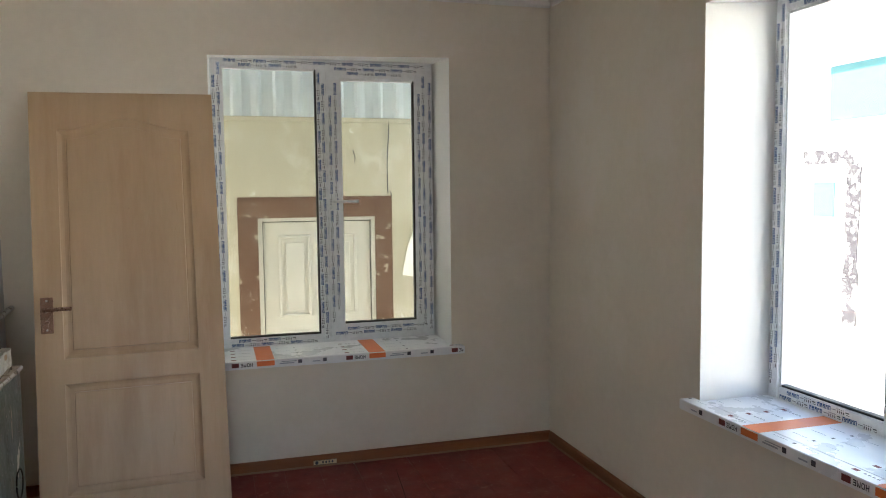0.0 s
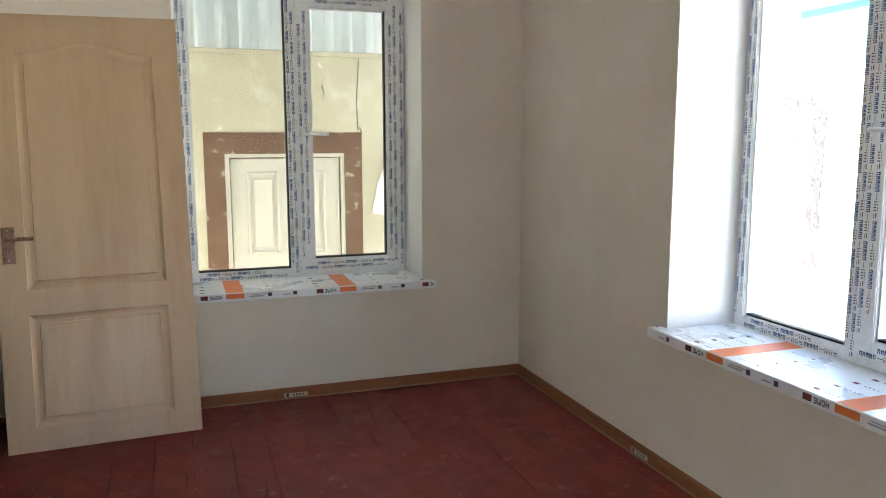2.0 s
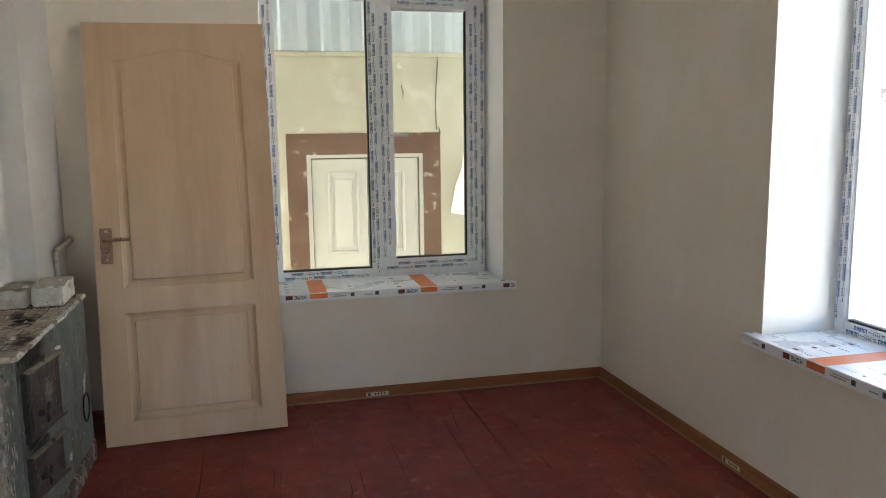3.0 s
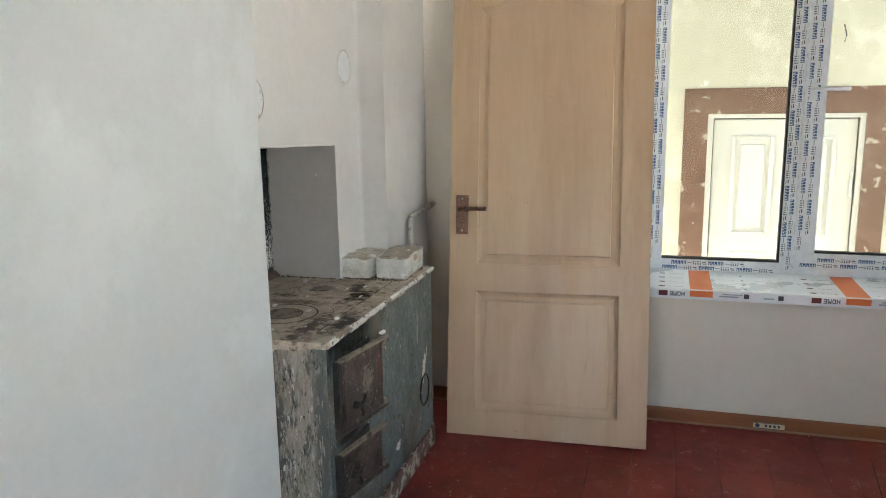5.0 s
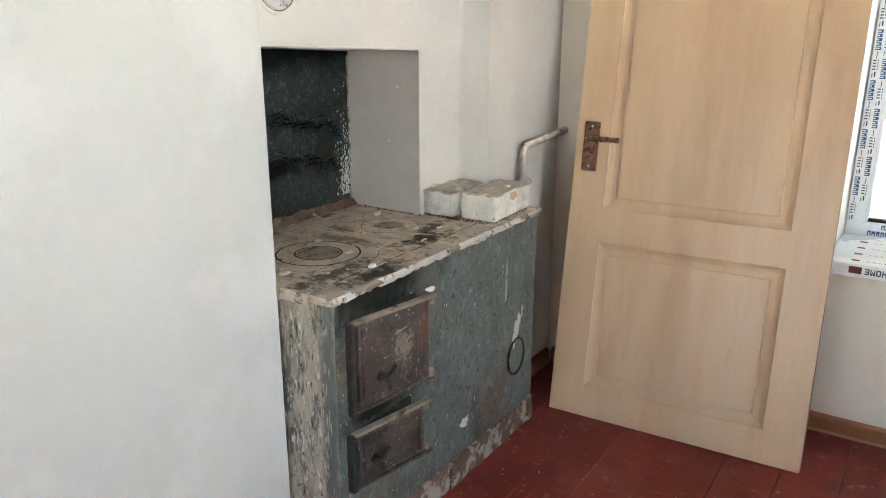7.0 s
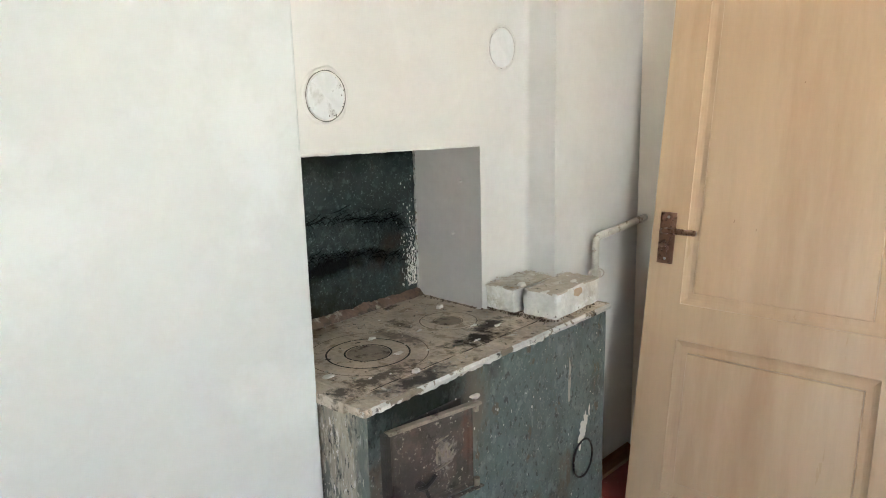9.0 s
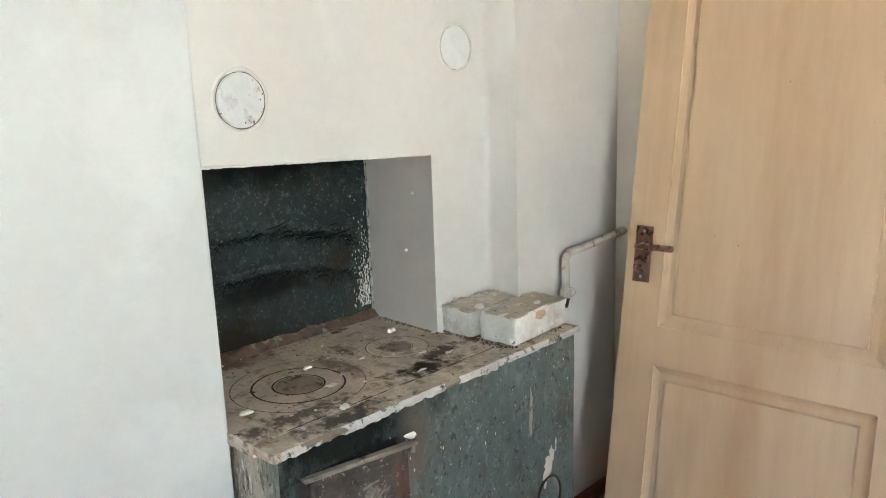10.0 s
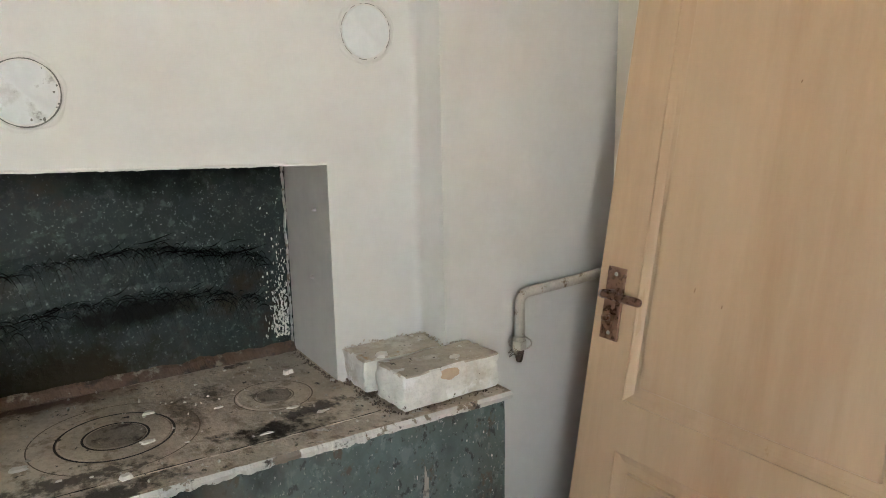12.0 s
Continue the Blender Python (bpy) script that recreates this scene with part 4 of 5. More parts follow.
    for i in range(121):
        y = 2.724 + (3.410 - 2.724) * i / 120
        h = 0.021 + 0.007 * noise.noise(Vector((y * 20, 0, 3))) + 0.0025 * noise.noise(Vector((y * 90, 5, 3)))
        rows.append([bm.verts.new(p) for p in ((-1.2165, y, TOP + 0.0005), (-1.2165, y, TOP + h), (-1.206 + 0.003 * noise.noise(Vector((y * 31, 1, 0))), y, TOP + h * 0.8), (-1.188 + 0.006 * noise.noise(Vector((y * 27, 7, 0))), y, TOP + 0.0005))])
    for a, b in zip(rows, rows[1:]):
        for i in range(4):
            bm.faces.new((a[i], a[(i + 1) % 4], b[(i + 1) % 4], b[i]))
    part("back_mortar", bm, RUST, s, "rusty mortar strip at the back")


def on_front_p(y, z):
    return Vector((SX + 0.0052, y, z))


BRICK_BASE = surface("dirty_brick_plinth", (0.130, 0.082, 0.062), 0.9, var=0.3, big=9, fine=60, bump=0.8, spots=(((0.36, 0.33, 0.28), 12.0, 0.51, 0.05), ((0.06, 0.07, 0.065), 8.0, 0.6, 0.06)))
stove()


# soot strokes and ridges on the niche back
def niche_marks():
    X = -1.2175

    def arc(y):
        return 0.026 * math.sin((y - 2.72) * 5.0) - 0.35 * max(0, y - 3.05) ** 2

    for z0, seed in ((1.045, 1), (0.935, 2)):
        bm = bmesh.new()
        rows = []
        for k in range(51):
            y = 2.725 + 0.62 * k / 50
            zc = z0 + arc(y) + 0.004 * noise.noise(Vector((y * 20, seed, 0)))
            amp = 0.007 * math.sin(math.pi * min(max((y - 2.70) / 0.68, 0), 1)) ** 0.5 + 0.0005
            rows.append([bm.verts.new((X + d, y, zc + h)) for d, h in ((-0.002, 0.030), (amp * 0.5, 0.018), (amp, 0.004), (amp * 0.6, -0.003), (-0.002, -0.006))])
        for a, b in zip(rows, rows[1:]):
            for i in range(4):
                bm.faces.new((a[i], a[i + 1], b[i + 1], b[i]))
        part("paint_ridge", bm, TEAL_DARK, NICHE, "bulging painted ridge", smooth=True)
        bm = bmesh.new()
        rnd = random.Random(seed)
        for k in range(190):
            y = 2.74 + 0.60 * rnd.random() ** 0.8
            z = z0 + arc(y) + rnd.gauss(-0.006, 0.009)
            ln, bend = rnd.uniform(0.012, 0.10) * (0.6 if rnd.random() < 0.5 else 1), rnd.uniform(-0.55, 0.06)
            w = rnd.uniform(0.0006, 0.0017)
            prev = None
            for i in range(9):
                s = i / 8
                yy, zz = y + ln * (s - 0.3), z + bend * (s - 0.35) ** 2 * 1.3 + 0.012 * s
                ww = w * (1 - abs(2 * s - 1)) + 0.0002
                x = X + 0.0085 + 0.00003 * k if abs(zz - z0 - arc(yy)) < 0.02 else X + 0.0065
                cur = (bm.verts.new((x, yy, zz - ww)), bm.verts.new((x, yy, zz + ww)))
                if prev:
                    bm.faces.new((prev[0], cur[0], cur[1], prev[1]))
                prev = cur
        tagged(part("soot_stroke", bm, SOOT, NICHE, "hair-like black soot strokes"), kind="stuff")
    bm = bmesh.new()
    rnd = random.Random(9)
    for k in range(380):
        y = 3.403 - abs(rnd.gauss(0, 0.026))
        z = 0.80 + abs(rnd.gauss(0, 0.11))
        if z < 1.22:
            blob(bm, lambda a, b: Vector((X + 0.0012 + 0.00001 * k, a, b)), y, z, rnd.uniform(0.0004, 0.0019) * (1.15 if z < 0.92 else 1), rnd.uniform(0.0006, 0.0048) * (1.2 if z < 0.92 else 1), k * 0.9, 9, 0.8)
    tagged(part("paint_fleck", bm, CHIP, NICHE, "white paint flecks by the niche edge"), kind="stuff")
    bm = bmesh.new()
    tube(bm, [(X + 0.004, 3.409 + 0.004 * noise.noise(Vector((0, 0, z * 20))), z) for z in [0.77 + 0.012 * i for i in range(40)]], 0.0035, 6)
    part("corner_filler", bm, CHIPPED_EDGE, NICHE, "ragged white filler in the niche corner", smooth=True)


NICHE = bpy.data.objects["wall_niche_back"]
niche_marks()

# soot covers on the chimney breast, nails in the niche reveal
for y, z, r, stained in ((2.849, 1.424, 0.0575, True), (3.516, 1.538, 0.0575, False)):
    c = base("clean_out_cover", (-0.94, y, z), "round plastered chimney clean-out cover" + (" with black-stained edge" if stained else ""), "vent cover", "chimney covers")
    bm = bmesh.new()
    cylinder(bm, pose(-0.9440, y, z, 0, 90), r, r - 0.003, 0.012, 40)
    for v in bm.verts:
        v.co += noise.noise_vector(v.co * 40) * 0.0006
    part("cover_disc", bm, COVER_WHITE if not stained else COVER_STAINED, c)
    bm = bmesh.new()
    for k in range(60):
        a0, a1 = 2 * math.pi * k / 60, 2 * math.pi * (k + 1) / 60
        w = 0.0012 + (0.0016 if stained else 0.0004) * (1 + noise.noise(Vector((math.cos(a0) * 3, math.sin(a0) * 3, z))))
        if noise.noise(Vector((math.cos(a0) * 6, math.sin(a0) * 6, z * 3))) > (-0.75 if stained else -0.05):
            bm.faces.new([bm.verts.new((-0.9375, y + (r + e) * math.cos(a), z + (r + e) * math.sin(a))) for a, e in ((a0, 0.0005), (a1, 0.0005), (a1, w), (a0, w))])
    if stained:
        rnd = random.Random(2)
        for k in range(9):
            a = rnd.gauss(-0.5, 0.6)
            rr = r - abs(rnd.gauss(0, 0.007))
            blob(bm, lambda p, q: Vector((-0.9368, p, q)), y + rr * math.cos(a), z + rr * math.sin(a), rnd.uniform(0.001, 0.003), rnd.uniform(0.001, 0.004), k, 8, 0.5)
    tagged(part("joint_line", bm, JOINT, c, "dark joint round the cover"), kind="stuff")
    # smeared plaster collar round the cover
    bm = bmesh.new()
    rows = []
    for k in range(72):
        a = 2 * math.pi * k / 72
        n1 = noise.noise(Vector((math.cos(a) * 2.2, math.sin(a) * 2.2, z * 7)))
        wid = 0.008 + (0.007 if stained else 0.004) * (n1 + 0.3)
        rows.append([bm.verts.new((-0.94 + h, y + (r + e) * math.cos(a), z + (r + e) * math.sin(a))) for e, h in ((0.0032, -0.001), (0.0036, 0.0022 + 0.0012 * n1), (0.0036 + wid * 0.5, 0.0020 + 0.001 * n1), (0.0036 + wid, -0.001))])
    for k in range(72):
        for i in range(3):
            bm.faces.new((rows[k][i], rows[(k + 1) % 72][i], rows[(k + 1) % 72][i + 1], rows[k][i + 1]))
    part("plaster_collar", bm, WALL_WHITE, c, "smeared plaster edge", smooth=True)
for x, z in ((-1.02, 1.150), (-1.055, 0.985)):
    bm = bmesh.new()
    cylinder(bm, pose(x, 3.4085, z, 90), 0.005, 0.003, 0.010, 10)
    solo("nail_head", bm, GREY_PAINT, "painted-over nail head in the niche side", "nail", "nails in the niche")


# ---- bricks, chips, pipe ----
def loose_brick(m, lx, ly, lz, seed, label):
    bm = bmesh.new()
    box(bm, -lx / 2, lx / 2, -ly / 2, ly / 2, 0, lz)
    bmesh.ops.bevel(bm, geom=bm.edges[:], offset=0.0035, segments=1, affect="EDGES")
    bmesh.ops.subdivide_edges(bm, edges=[e for e in bm.edges if e.calc_length() > 0.03], cuts=7, use_grid_fill=True)
    for v in bm.verts:
        v.co += noise.noise_vector(v.co * 18 + Vector((seed, 0, 0))) * 0.0032 + noise.noise_vector(v.co * 55 + Vector((seed, 0, 0))) * 0.0034
        on_edge = sum(abs(abs(p) - h) < 0.006 for p, h in ((v.co.x, lx / 2), (v.co.y, ly / 2), (v.co.z - lz / 2, lz / 2)))
        if on_edge > 1:
            v.co = v.co.lerp(Vector((0, 0, lz / 2)), 0.055 * max(0, noise.noise(v.co * 38 + Vector((0, seed, 0))) + 0.1))
        v.co.z = max(v.co.z, 0)
    for f in bm.faces:
        f.normal_update()
        if f.normal.z > 0.6:
            f.material_index = 1
    bm.transform(m)
    return solo("brick", bm, (WHITE_BRICK, BRICK_TOP), label, "brick", "bricks on the stove")


edge_brick = loose_brick(pose(-0.757, 3.570, TOP + 0.001, 0, 0, 3), 0.118, 0.248, 0.078, 1, "whitewashed brick lying at the stove's edge")
loose_brick(pose(-0.883, 3.528, TOP + 0.001, 0, 0, -1), 0.108, 0.200, 0.076, 7, "whitewashed broken brick against the chimney breast")


bm = bmesh.new()
blob(bm, lambda p, q: Vector((-0.6928 - 0.03 * (q - TOP - 0.05), p, q)), 3.560, TOP + 0.062, 0.024, 0.011, 2.6, 22, 0.6)
part("bare_patch", bm, BARE_CLAY, edge_brick, "bare tan patch of brick")


def chip(x, y, sx, sy, h, seed, TOP=TOP, label="loose white plaster chip on the stove top"):
    bm = bmesh.new()
    n = 11
    low, high = [], []
    for k in range(n):
        a = 2 * math.pi * k / n
        r = 1 + 0.9 * noise.noise(Vector((math.cos(a) * 1.6 + seed * 3.1, math.sin(a) * 1.4, seed)))
        low.append(bm.verts.new((x + sx * r * math.cos(a), y + sy * r * math.sin(a), TOP + 0.0015)))
        high.append(bm.verts.new((x + 0.8 * sx * r * math.cos(a), y + 0.8 * sy * r * math.sin(a), TOP + 0.0015 + h * (1 + 0.5 * noise.noise(Vector((a, seed, 0)))))))
    for k in range(n):
        bm.faces.new((low[k], low[(k + 1) % n], high[(k + 1) % n], high[k]))
    bm.faces.new(high), bm.faces.new(low[::-1])
    solo("plaster_chip", bm, CHIP, label, "plaster chip", "plaster chips on the stove")


for k, c in enumerate(((-0.995, 3.005, 0.011, 0.017, 0.007), (-0.735, 2.915, 0.012, 0.016, 0.010), (-1.045, 3.330, 0.010, 0.017, 0.014), (-0.945, 3.400, 0.010, 0.009, 0.004), (-0.942, 3.138, 0.005, 0.020, 0.005),
                       (-0.875, 2.758, 0.012, 0.026, 0.006), (-0.858, 2.978, 0.010, 0.025, 0.004), (-0.800, 3.310, 0.008, 0.018, 0.004), (-0.852, 3.270, 0.007, 0.016, 0.004), (-0.765, 3.180, 0.006, 0.020, 0.003),
                       (-0.772, 2.865, 0.004, 0.006, 0.003), (-0.790, 2.815, 0.005, 0.008, 0.003), (-0.815, 3.040, 0.004, 0.007, 0.003), (-1.100, 3.130, 0.004, 0.006, 0.003))):
    chip(c[0], c[1], c[2] * 0.78, c[3] * 0.66, c[4] * 0.65, k)
chip(-0.835, 3.472, 0.017, 0.014, 0.006, 31, TOP + 0.0775, "white plaster chip lying on the two bricks")
chip(-0.735, 3.600, 0.008, 0.012, 0.004, 32, TOP + 0.0785, "small white plaster flake lying on a brick")


def mortar_line():
    """Ragged grey-brown mortar where the bricks meet the chimney breast and the wall strip."""
    rnd = random.Random(12)
    bm = bmesh.new()
    for (xa, ya), (xb, yb), count in (((-0.937, 3.425), (-0.937, 3.632), 60), ((-0.930, 3.632), (-0.832, 3.640), 34), ((-0.828, 3.645), (-0.826, 3.690), 14)):
        for k in range(count):
            f = (k + rnd.random()) / count
            r0 = rnd.uniform(0.0010, 0.0034)
            h = 0.836 + rnd.gauss(0, 0.003)
            bmesh.ops.create_icosphere(bm, subdivisions=1, radius=r0, matrix=pose(xa + (xb - xa) * f, ya + (yb - ya) * f, h, rnd.uniform(0, 90), rnd.uniform(0, 90), 0) @ Matrix.Diagonal((1, rnd.uniform(0.8, 2.2), 0.8, 1)))
    for v in bm.verts:
        v.co += noise.noise_vector(v.co * 260) * 0.0016
    solo("mortar_crumbs", bm, BRICK_TOP, "ragged mortar crumbs between the bricks and the wall", "crumbs", kind="stuff")


mortar_line()


def crumbs():
    """Mortar crumbs and dirt in the gap between the bricks, along the niche edge and by the wall."""
    rnd = random.Random(31)
    edge = [(-0.822 + rnd.gauss(0, 0.006), rnd.uniform(3.43, 3.66)) for k in range(90)]
    edge += [(rnd.uniform(-0.94, -0.70), 3.428 + rnd.gauss(0, 0.009)) for k in range(130)]
    edge += [(rnd.uniform(-1.20, -0.93), 3.406 - abs(rnd.gauss(0, 0.007))) for k in range(120)]
    edge += [(-0.694 + rnd.gauss(0, 0.003), rnd.uniform(3.44, 3.68)) for k in range(24)]
    loose = [(rnd.uniform(-1.19, -0.70), rnd.uniform(2.74, 3.42)) for k in range(130)]
    for spots, big, paint, label in ((edge, 0.0030, JOINT_BROWN, "brown mortar dirt along the bricks and the niche side"), (loose, 0.0036, SCRAPE, "grey mortar crumbs scattered over the stove top")):
        bm = bmesh.new()
        for x, y in spots:
            r = rnd.uniform(0.0010, big)
            bmesh.ops.create_icosphere(bm, subdivisions=1, radius=r, matrix=pose(x, y, TOP + r * 0.4, rnd.uniform(0, 90), rnd.uniform(0, 90), 0) @ Matrix.Diagonal((1, rnd.uniform(0.6, 1.8), 0.7, 1)))
        for v in bm.verts:
            v.co += noise.noise_vector(v.co * 300) * 0.001
        solo("mortar_crumbs", bm, paint, label, "crumbs", kind="stuff")


crumbs()


def gas_pipe():
    p = base("gas_pipe", (-0.800, 3.828, 0.79), "bent old pipe stub with flaking white paint", "pipe")
    bm = bmesh.new()
    X = -0.800
    pts = [(X, 3.828, 0.800), (X, 3.828, 0.907)]
    for k in range(1, 7):
        a = math.pi / 2 * k / 6
        pts.append((X, 3.828 + 0.026 * (1 - math.cos(a)), 0.907 + 0.026 * math.sin(a)))
    pts += [(X, 3.95, 0.937), (X, 4.05, 0.943), (X, YN - 0.0005, 0.950)]
    tube(bm, pts, 0.0125, 14)
    part("tube", bm, PIPE, p, smooth=True)
    bm = bmesh.new()
    cylinder(bm, pose(X, 3.828, 0.806), 0.0185, 0.0185, 0.022, 6)
    cylinder(bm, pose(X, 3.828, 0.822), 0.0155, 0.0145, 0.010, 16)
    part("nut", bm, PIPE, p, "painted hexagonal nut")
    bm = bmesh.new()
    cylinder(bm, pose(X, 3.828, 0.780), 0.006, 0.0115, 0.036, 14)
    for k in range(6):
        cylinder(bm, pose(X, 3.828, 0.766 + 0.0052 * k, 6, 4), 0.0075 + 0.001 * k, 0.0085 + 0.001 * k, 0.0024, 12)
    hemp = random.Random(6)
    for k in range(9):
        a, z = hemp.uniform(0, 6.28), hemp.uniform(0.775, 0.80)
        d = Vector((math.cos(a), math.sin(a), 0))
        c = Vector((X, 3.828, z))
        tube(bm, [c + d * 0.008, c + d * 0.016 + Vector((0, 0, hemp.uniform(-0.002, 0.004))), c + d * hemp.uniform(0.018, 0.027) + Vector((0, 0, hemp.uniform(-0.010, 0.008)))], 0.0011, 5)
    part("thread", bm, RUST, p, "rusty threaded end with frayed hemp")
    bm = bmesh.new()
    tube(bm, [(X + 0.004 + 0.017 * math.cos(a), 3.828 + 0.022 * math.cos(a), 0.810 + 0.017 * math.sin(a)) for a in [0.5 * i for i in range(14)]], 0.002, 6)
    part("wire_loop", bm, PIPE, p, "loop of painted wire")


gas_pipe()

# ---- outside: yard, neighbouring house, yard wall ----
# overhang out of view, added to dim the gap outside the north window
tagged(part("roof_eaves", boxed(-2.2, 2.9, YN + TH, YN + TH + 0.90, 2.78, 2.90), ZINC), "unseen tin eaves added to shade the neighbour's wall", "roof", kind="structure")
tagged(part("ground", boxed(-250, 250, -250, 250, -1.0, -0.45), GROUND), "pale packed-earth yard", "ground", kind="structure")


def neighbour():
    Y = 5.88
    h = base("neighbouring_house", (0.9, Y, -0.45), "low yellow-plastered outbuilding with cream shutters and a tin roof", "house")
    bm = bmesh.new()
    holed(bm, lambda u, d, z: Vector((u, Y + d, z)), -6.0, 3.2, -0.45, 2.040, (0.449, 1.324, 0.35, 1.296), (0.449, 1.324, 0.35, 1.296), 0.3)
    part("wall", bm, (PLASTER_YELLOW, CREAM), h)
    bm = bmesh.new()  # brown painted band round the shutters
    holed(bm, lambda u, d, z: Vector((u, Y - 0.006 + d, z)), 0.305, 1.460, 0.20, 1.452, (0.449, 1.324, 0.35, 1.296), (0.449, 1.324, 0.35, 1.296), 0.0055)
    part("surround", bm, BROWN_PAINT, h, "worn brown painted surround")
    bm = bmesh.new()
    holed(bm, lambda u, d, z: Vector((u, Y + 0.005 + d, z)), 0.450, 1.323, 0.351, 1.295, (0.482, 1.297, 0.375, 1.270), (0.482, 1.297, 0.375, 1.270), 0.05)
    part("window_frame", bm, CREAM, h)
    part("dark_backing", boxed(0.470, 1.310, Y + 0.056, Y + 0.07, 0.36, 1.285), GASKET, h)
    for u0, u1, a0, a1 in ((0.488, 0.897, 0.619, 0.815), (0.903, 1.290, 1.000, 1.160)):
        sh = part("shutter", boxed(u0, u1, Y + 0.030, Y + 0.05, 0.381, 1.263, bevel=0.003), CREAM, h, "cream-painted panelled shutter")
        b0, b1 = 0.570, 1.140
        for q in ((a0 - 0.022, a0, b0 - 0.022, b1 + 0.022), (a1, a1 + 0.022, b0 - 0.022, b1 + 0.022), (a0, a1, b0 - 0.022, b0), (a0, a1, b1, b1 + 0.022)):
            part("moulding", boxed(q[0], q[1], Y + 0.018, Y + 0.0305, q[2], q[3], bevel=0.004), CREAM, sh)
        part("field", boxed(a0 + 0.03, a1 - 0.03, Y + 0.022, Y + 0.0305, b0 + 0.03, b1 - 0.03, bevel=0.004), CREAM, sh)
        part("bottom_board", boxed(a0 - 0.02, a1 + 0.02, Y + 0.020, Y + 0.0305, 0.405, 0.440, bevel=0.003), CREAM, sh)
    bm = boxed(1.268, 1.284, Y + 0.014, Y + 0.031, 0.80, 0.95, bevel=0.003)
    part("hinge", bm, CREAM, h)
    # corrugated sheet above the wall
    bm = bmesh.new()
    n, rows = 460, []
    for k in range(n + 1):
        x = -6.0 + 9.2 * k / n
        ph = (x % 0.150) / 0.150
        rise = 0.014 if ph < 0.22 else (0.014 * (1 - (ph - 0.22) / 0.12) if ph < 0.34 else (0.0 if ph < 0.88 else 0.014 * (ph - 0.88) / 0.12))
        rows.append([bm.verts.new(p) for p in ((x, Y - 0.022 - rise, 2.040), (x, Y + 0.01 - rise, 3.25))])
    for a, b in zip(rows, rows[1:]):
        bm.faces.new((a[0], b[0], b[1], a[1]))
    bmesh.ops.solidify(bm, geom=bm.faces[:], thickness=0.002)
    part("corrugated_sheet", bm, ZINC, h, "upright galvanised corrugated sheet above the wall")
    part("upper_wall", boxed(-6.0, 3.2, Y + 0.02, Y + 0.3, 2.040, 3.25), PLASTER_YELLOW, h)
    part("roof", boxed(-6.2, 3.4, Y - 0.1, Y + 4.0, 3.26, 3.36), ZINC, h)
    part("capping", boxed(-6.0, 3.2, Y - 0.018, Y - 0.001, 2.005, 2.039, bevel=0.003), PLASTER_YELLOW, h)
    bm = bmesh.new()
    tube(bm, [(1.434 + 0.010 * math.sin(z * 7.0) + 0.012 * noise.noise(Vector((0, 0, z * 3))), Y - 0.012, z) for z in [1.47 + 0.05 * i for i in range(15)]], 0.004, 6)
    tube(bm, [(1.445, Y - 0.010, 1.49), (1.458, Y - 0.008, 1.46), (1.462, Y - 0.004, 1.44)], 0.004, 6)
    tube(bm, [(1.165, Y - 0.006, 1.80), (1.180, Y - 0.012, 1.74), (1.172, Y - 0.008, 1.70)], 0.004, 6)
    part("cable", bm, GASKET, h, "dangling black cable")
    # raised pale patch with a slanting lower edge, painted sunlight beside the shutters
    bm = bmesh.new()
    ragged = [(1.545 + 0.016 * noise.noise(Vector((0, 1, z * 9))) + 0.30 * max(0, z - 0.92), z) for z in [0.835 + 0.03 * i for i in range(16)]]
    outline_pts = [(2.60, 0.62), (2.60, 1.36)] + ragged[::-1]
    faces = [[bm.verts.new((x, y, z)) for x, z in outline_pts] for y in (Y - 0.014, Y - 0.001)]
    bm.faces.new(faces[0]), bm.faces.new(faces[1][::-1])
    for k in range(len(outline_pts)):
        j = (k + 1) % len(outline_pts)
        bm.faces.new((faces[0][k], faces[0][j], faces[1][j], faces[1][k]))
    part("limewashed_patch", bm, SUN_PATCH, h, "pale raised patch standing in for sunlight on the wall")


neighbour()


def yard_wall():
    w = base("yard_house", (8.5, 8.0, -0.45), "sunlit limewashed house across the yard with a worn door surround", "house")
    X = 8.5
    bm = bmesh.new()
    holed(bm, lambda u, d, z: Vector((X + d, u, z)), -14.0, 20.0, -0.45, 3.3, (8.65, 9.80, -0.44, 1.79), (8.65, 9.80, -0.44, 1.79), 0.3)
    part("wall", bm, (WHITE_OUT, WHITE_OUT), w)
    weathered = surface("weathered_grey_surround", (0.030, 0.027, 0.032), 0.9, var=0.3, big=3, fine=12, spots=(((0.30, 0.29, 0.29), 5.0, 0.53, 0.06), ((0.85, 0.85, 0.83), 11.0, 0.57, 0.04)))
    bm = bmesh.new()
    box(bm, X - 0.02, X - 0.001, 8.42, 9.46, 1.80, 2.00)
    box(bm, X - 0.02, X - 0.001, 8.40, 8.645, -0.44, 1.80)
    bmesh.ops.subdivide_edges(bm, edges=bm.edges[:], cuts=6, use_grid_fill=True)
    for v in bm.verts:
        n = noise.noise_vector(v.co * 5)
        v.co.y += 0.05 * n.y
        v.co.z += 0.05 * n.z
    part("surround", bm, weathered, w, "worn grey-brown door surround")
    part("door", boxed(X + 0.1, X + 0.14, 8.651, 9.799, -0.44, 1.789), CREAM, w)
    part("pane", boxed(X + 0.085, X + 0.099, 8.95, 9.35, 1.05, 1.55), CYAN, w, "turquoise door panel")
    part("signboard", boxed(X - 0.04, X - 0.002, 7.6, 8.95, 2.40, 3.15, bevel=0.01), CYAN, w, "turquoise painted board")
    part("roof", boxed(X - 0.3, X + 3.5, -14.0, 20.0, 3.3, 3.42), ZINC, w)


yard_wall()

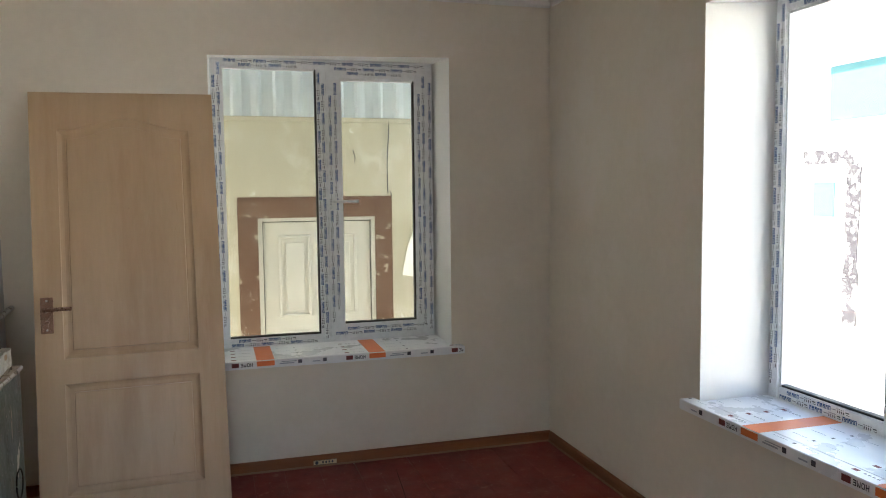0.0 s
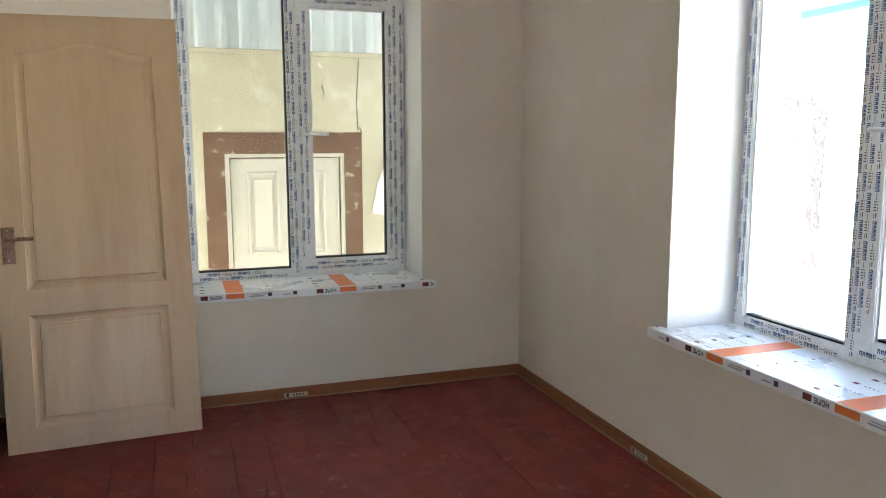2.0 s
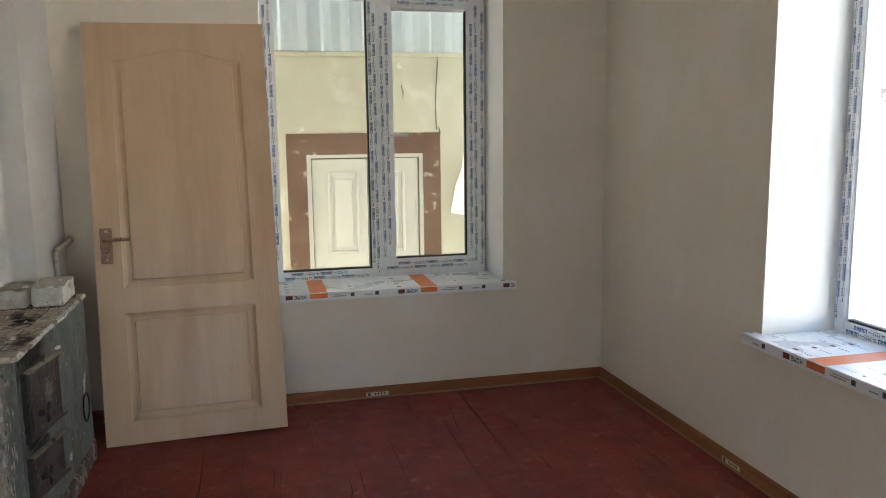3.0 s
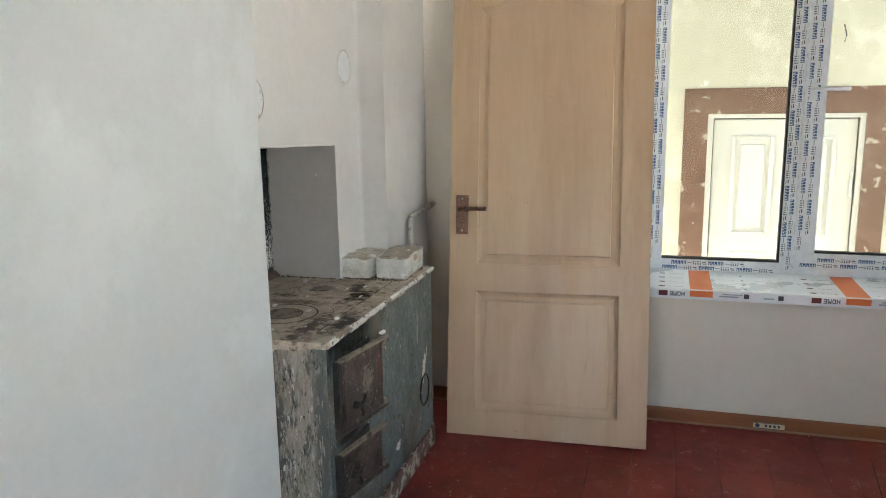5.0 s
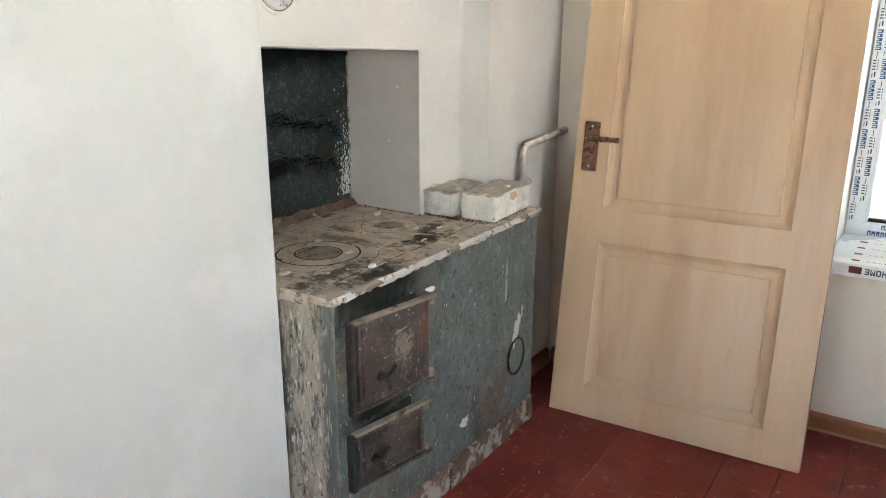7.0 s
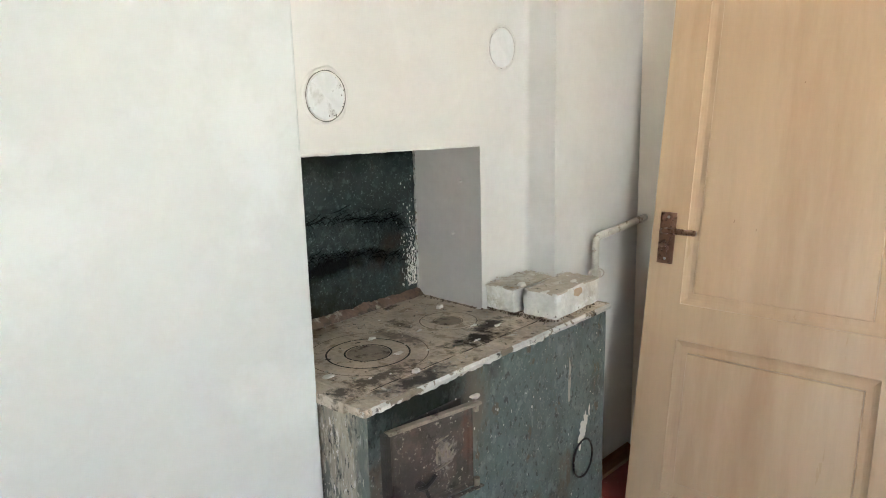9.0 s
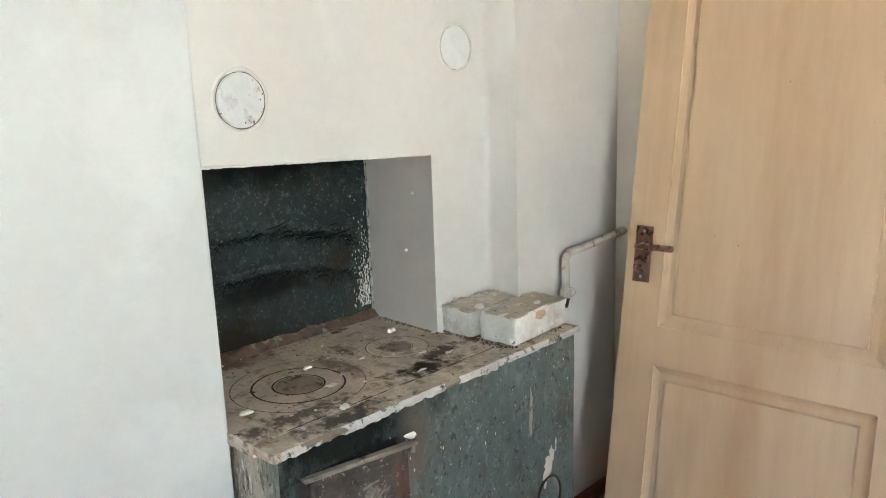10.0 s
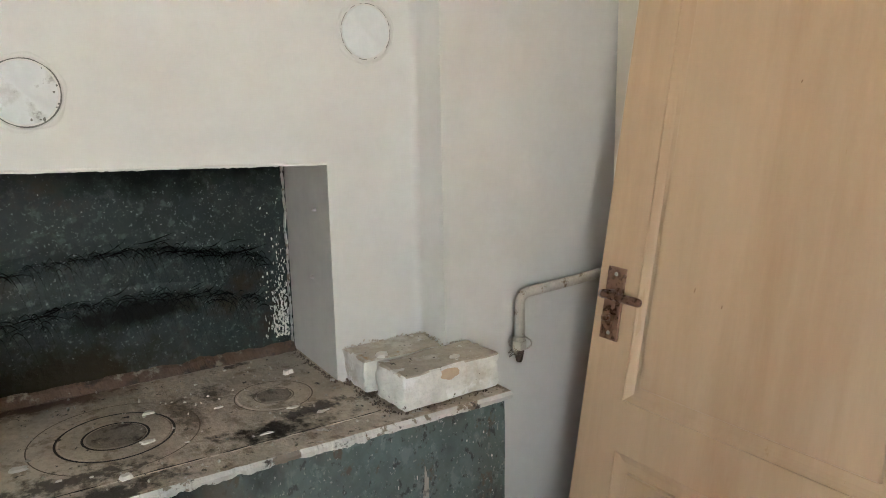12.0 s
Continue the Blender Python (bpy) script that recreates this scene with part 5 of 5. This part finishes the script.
# ---- floor boards ----
flo = tagged(part("floor", boxed(XW - 0.05, XE + 0.02, YS, YN + 0.02, -0.20, FLOOR - 0.024), DARK_GAP), "dark red painted plank floor, scuffed and cracked", "floor", kind="structure")
EDGES = (-0.83, -0.67, -0.51, -0.36, -0.20, -0.03, 0.13, 0.295, 0.454, 0.636, 0.831, 0.936, 1.124, 1.272, 1.421, 1.612, 1.739, 1.90, 2.0)
plank_rnd = random.Random(11)
for e0, e1 in zip(EDGES, EDGES[1:]):
    cut = plank_rnd.uniform(0.2, 2.2)
    pieces = [(YS, cut, e0, e1), (cut, YN, e0, e1)]
    for y0, y1, e0, e1 in pieces:
        g = 0.0003 + 0.0006 * plank_rnd.random()
        bm = bmesh.new()
        lift = plank_rnd.uniform(-0.0003, 0.0003)
        rows = []
        n = 26
        for k in range(n + 1):
            y = y0 + 0.0006 + (y1 - y0 - 0.0012) * k / n
            w0, w1 = (0.0052 * max(0, noise.noise(Vector((e, y * 1.8, 0))) - 0.10) for e in (e0 * 37, e1 * 37))
            zt = FLOOR + lift + 0.0008 * noise.noise(Vector((e0 * 20, y * 2, 5)))
            x0, x1 = e0 + g * 0.5 + w0, e1 - g * 0.5 - w1
            rows.append([bm.verts.new(p) for p in ((x0, y, FLOOR - 0.023), (x0, y, zt - 0.0004), (x0 + 0.0008, y, zt), ((x0 + x1) / 2, y, zt + 0.0005), (x1 - 0.0008, y, zt), (x1, y, zt - 0.0004), (x1, y, FLOOR - 0.023))])
        for a, b in zip(rows, rows[1:]):
            for k in range(7):
                bm.faces.new((a[k], a[(k + 1) % 7], b[(k + 1) % 7], b[k]))
        bm.faces.new(rows[0][::-1]), bm.faces.new(rows[-1])
        part("plank", bm, FLOOR_RED, flo)

# tiny plaster crumbs lying on the boards
crumb_rnd = random.Random(44)
bm = bmesh.new()
for k in range(150):
    near = k < 90
    x, y = (SX + 0.03 + abs(crumb_rnd.gauss(0, 0.16)), crumb_rnd.uniform(2.6, 3.75)) if near else (crumb_rnd.uniform(-0.5, 1.9), crumb_rnd.uniform(2.2, 4.1))
    r = crumb_rnd.uniform(0.0008, 0.0026)
    bmesh.ops.create_icosphere(bm, subdivisions=1, radius=r, matrix=pose(x, y, FLOOR + 0.0005 + r * 0.5, 0, 0, crumb_rnd.uniform(0, 180)) @ Matrix.Diagonal((1, crumb_rnd.uniform(0.6, 1.6), 0.6, 1)))
solo("plaster_crumbs", bm, SCRAPE, "tiny pale plaster crumbs scattered on the floor", "crumbs", kind="stuff")
# split and gouged lines in the boards
for x, y, l, a in ((1.004, 3.76, 0.44, -6), (0.40, 3.05, 0.22, -3), (0.62, 2.75, 0.30, 2), (1.25, 3.10, 0.18, 3), (0.10, 3.25, 0.20, -2), (-0.22, 3.02, 0.16, 12), (1.00, 2.55, 0.20, -4)):
    bm = bmesh.new()
    rows = []
    for k in range(11):
        f = k / 10
        w = 0.0016 * math.sin(math.pi * f) * (1 + 0.6 * noise.noise(Vector((f * 6, x, y)))) + 0.0002
        c = 0.006 * noise.noise(Vector((f * 4, x * 9, 2)))
        rows.append([bm.verts.new((c - w, l * (f - 0.5), 0)), bm.verts.new((c + w, l * (f - 0.5), 0))])
    for p, q in zip(rows, rows[1:]):
        bm.faces.new((p[0], p[1], q[1], q[0]))
    bm.transform(pose(x, y, FLOOR + 0.0022, 0, 0, a))
    part("crack", bm, DARK_GAP, flo, "dark split in a board")
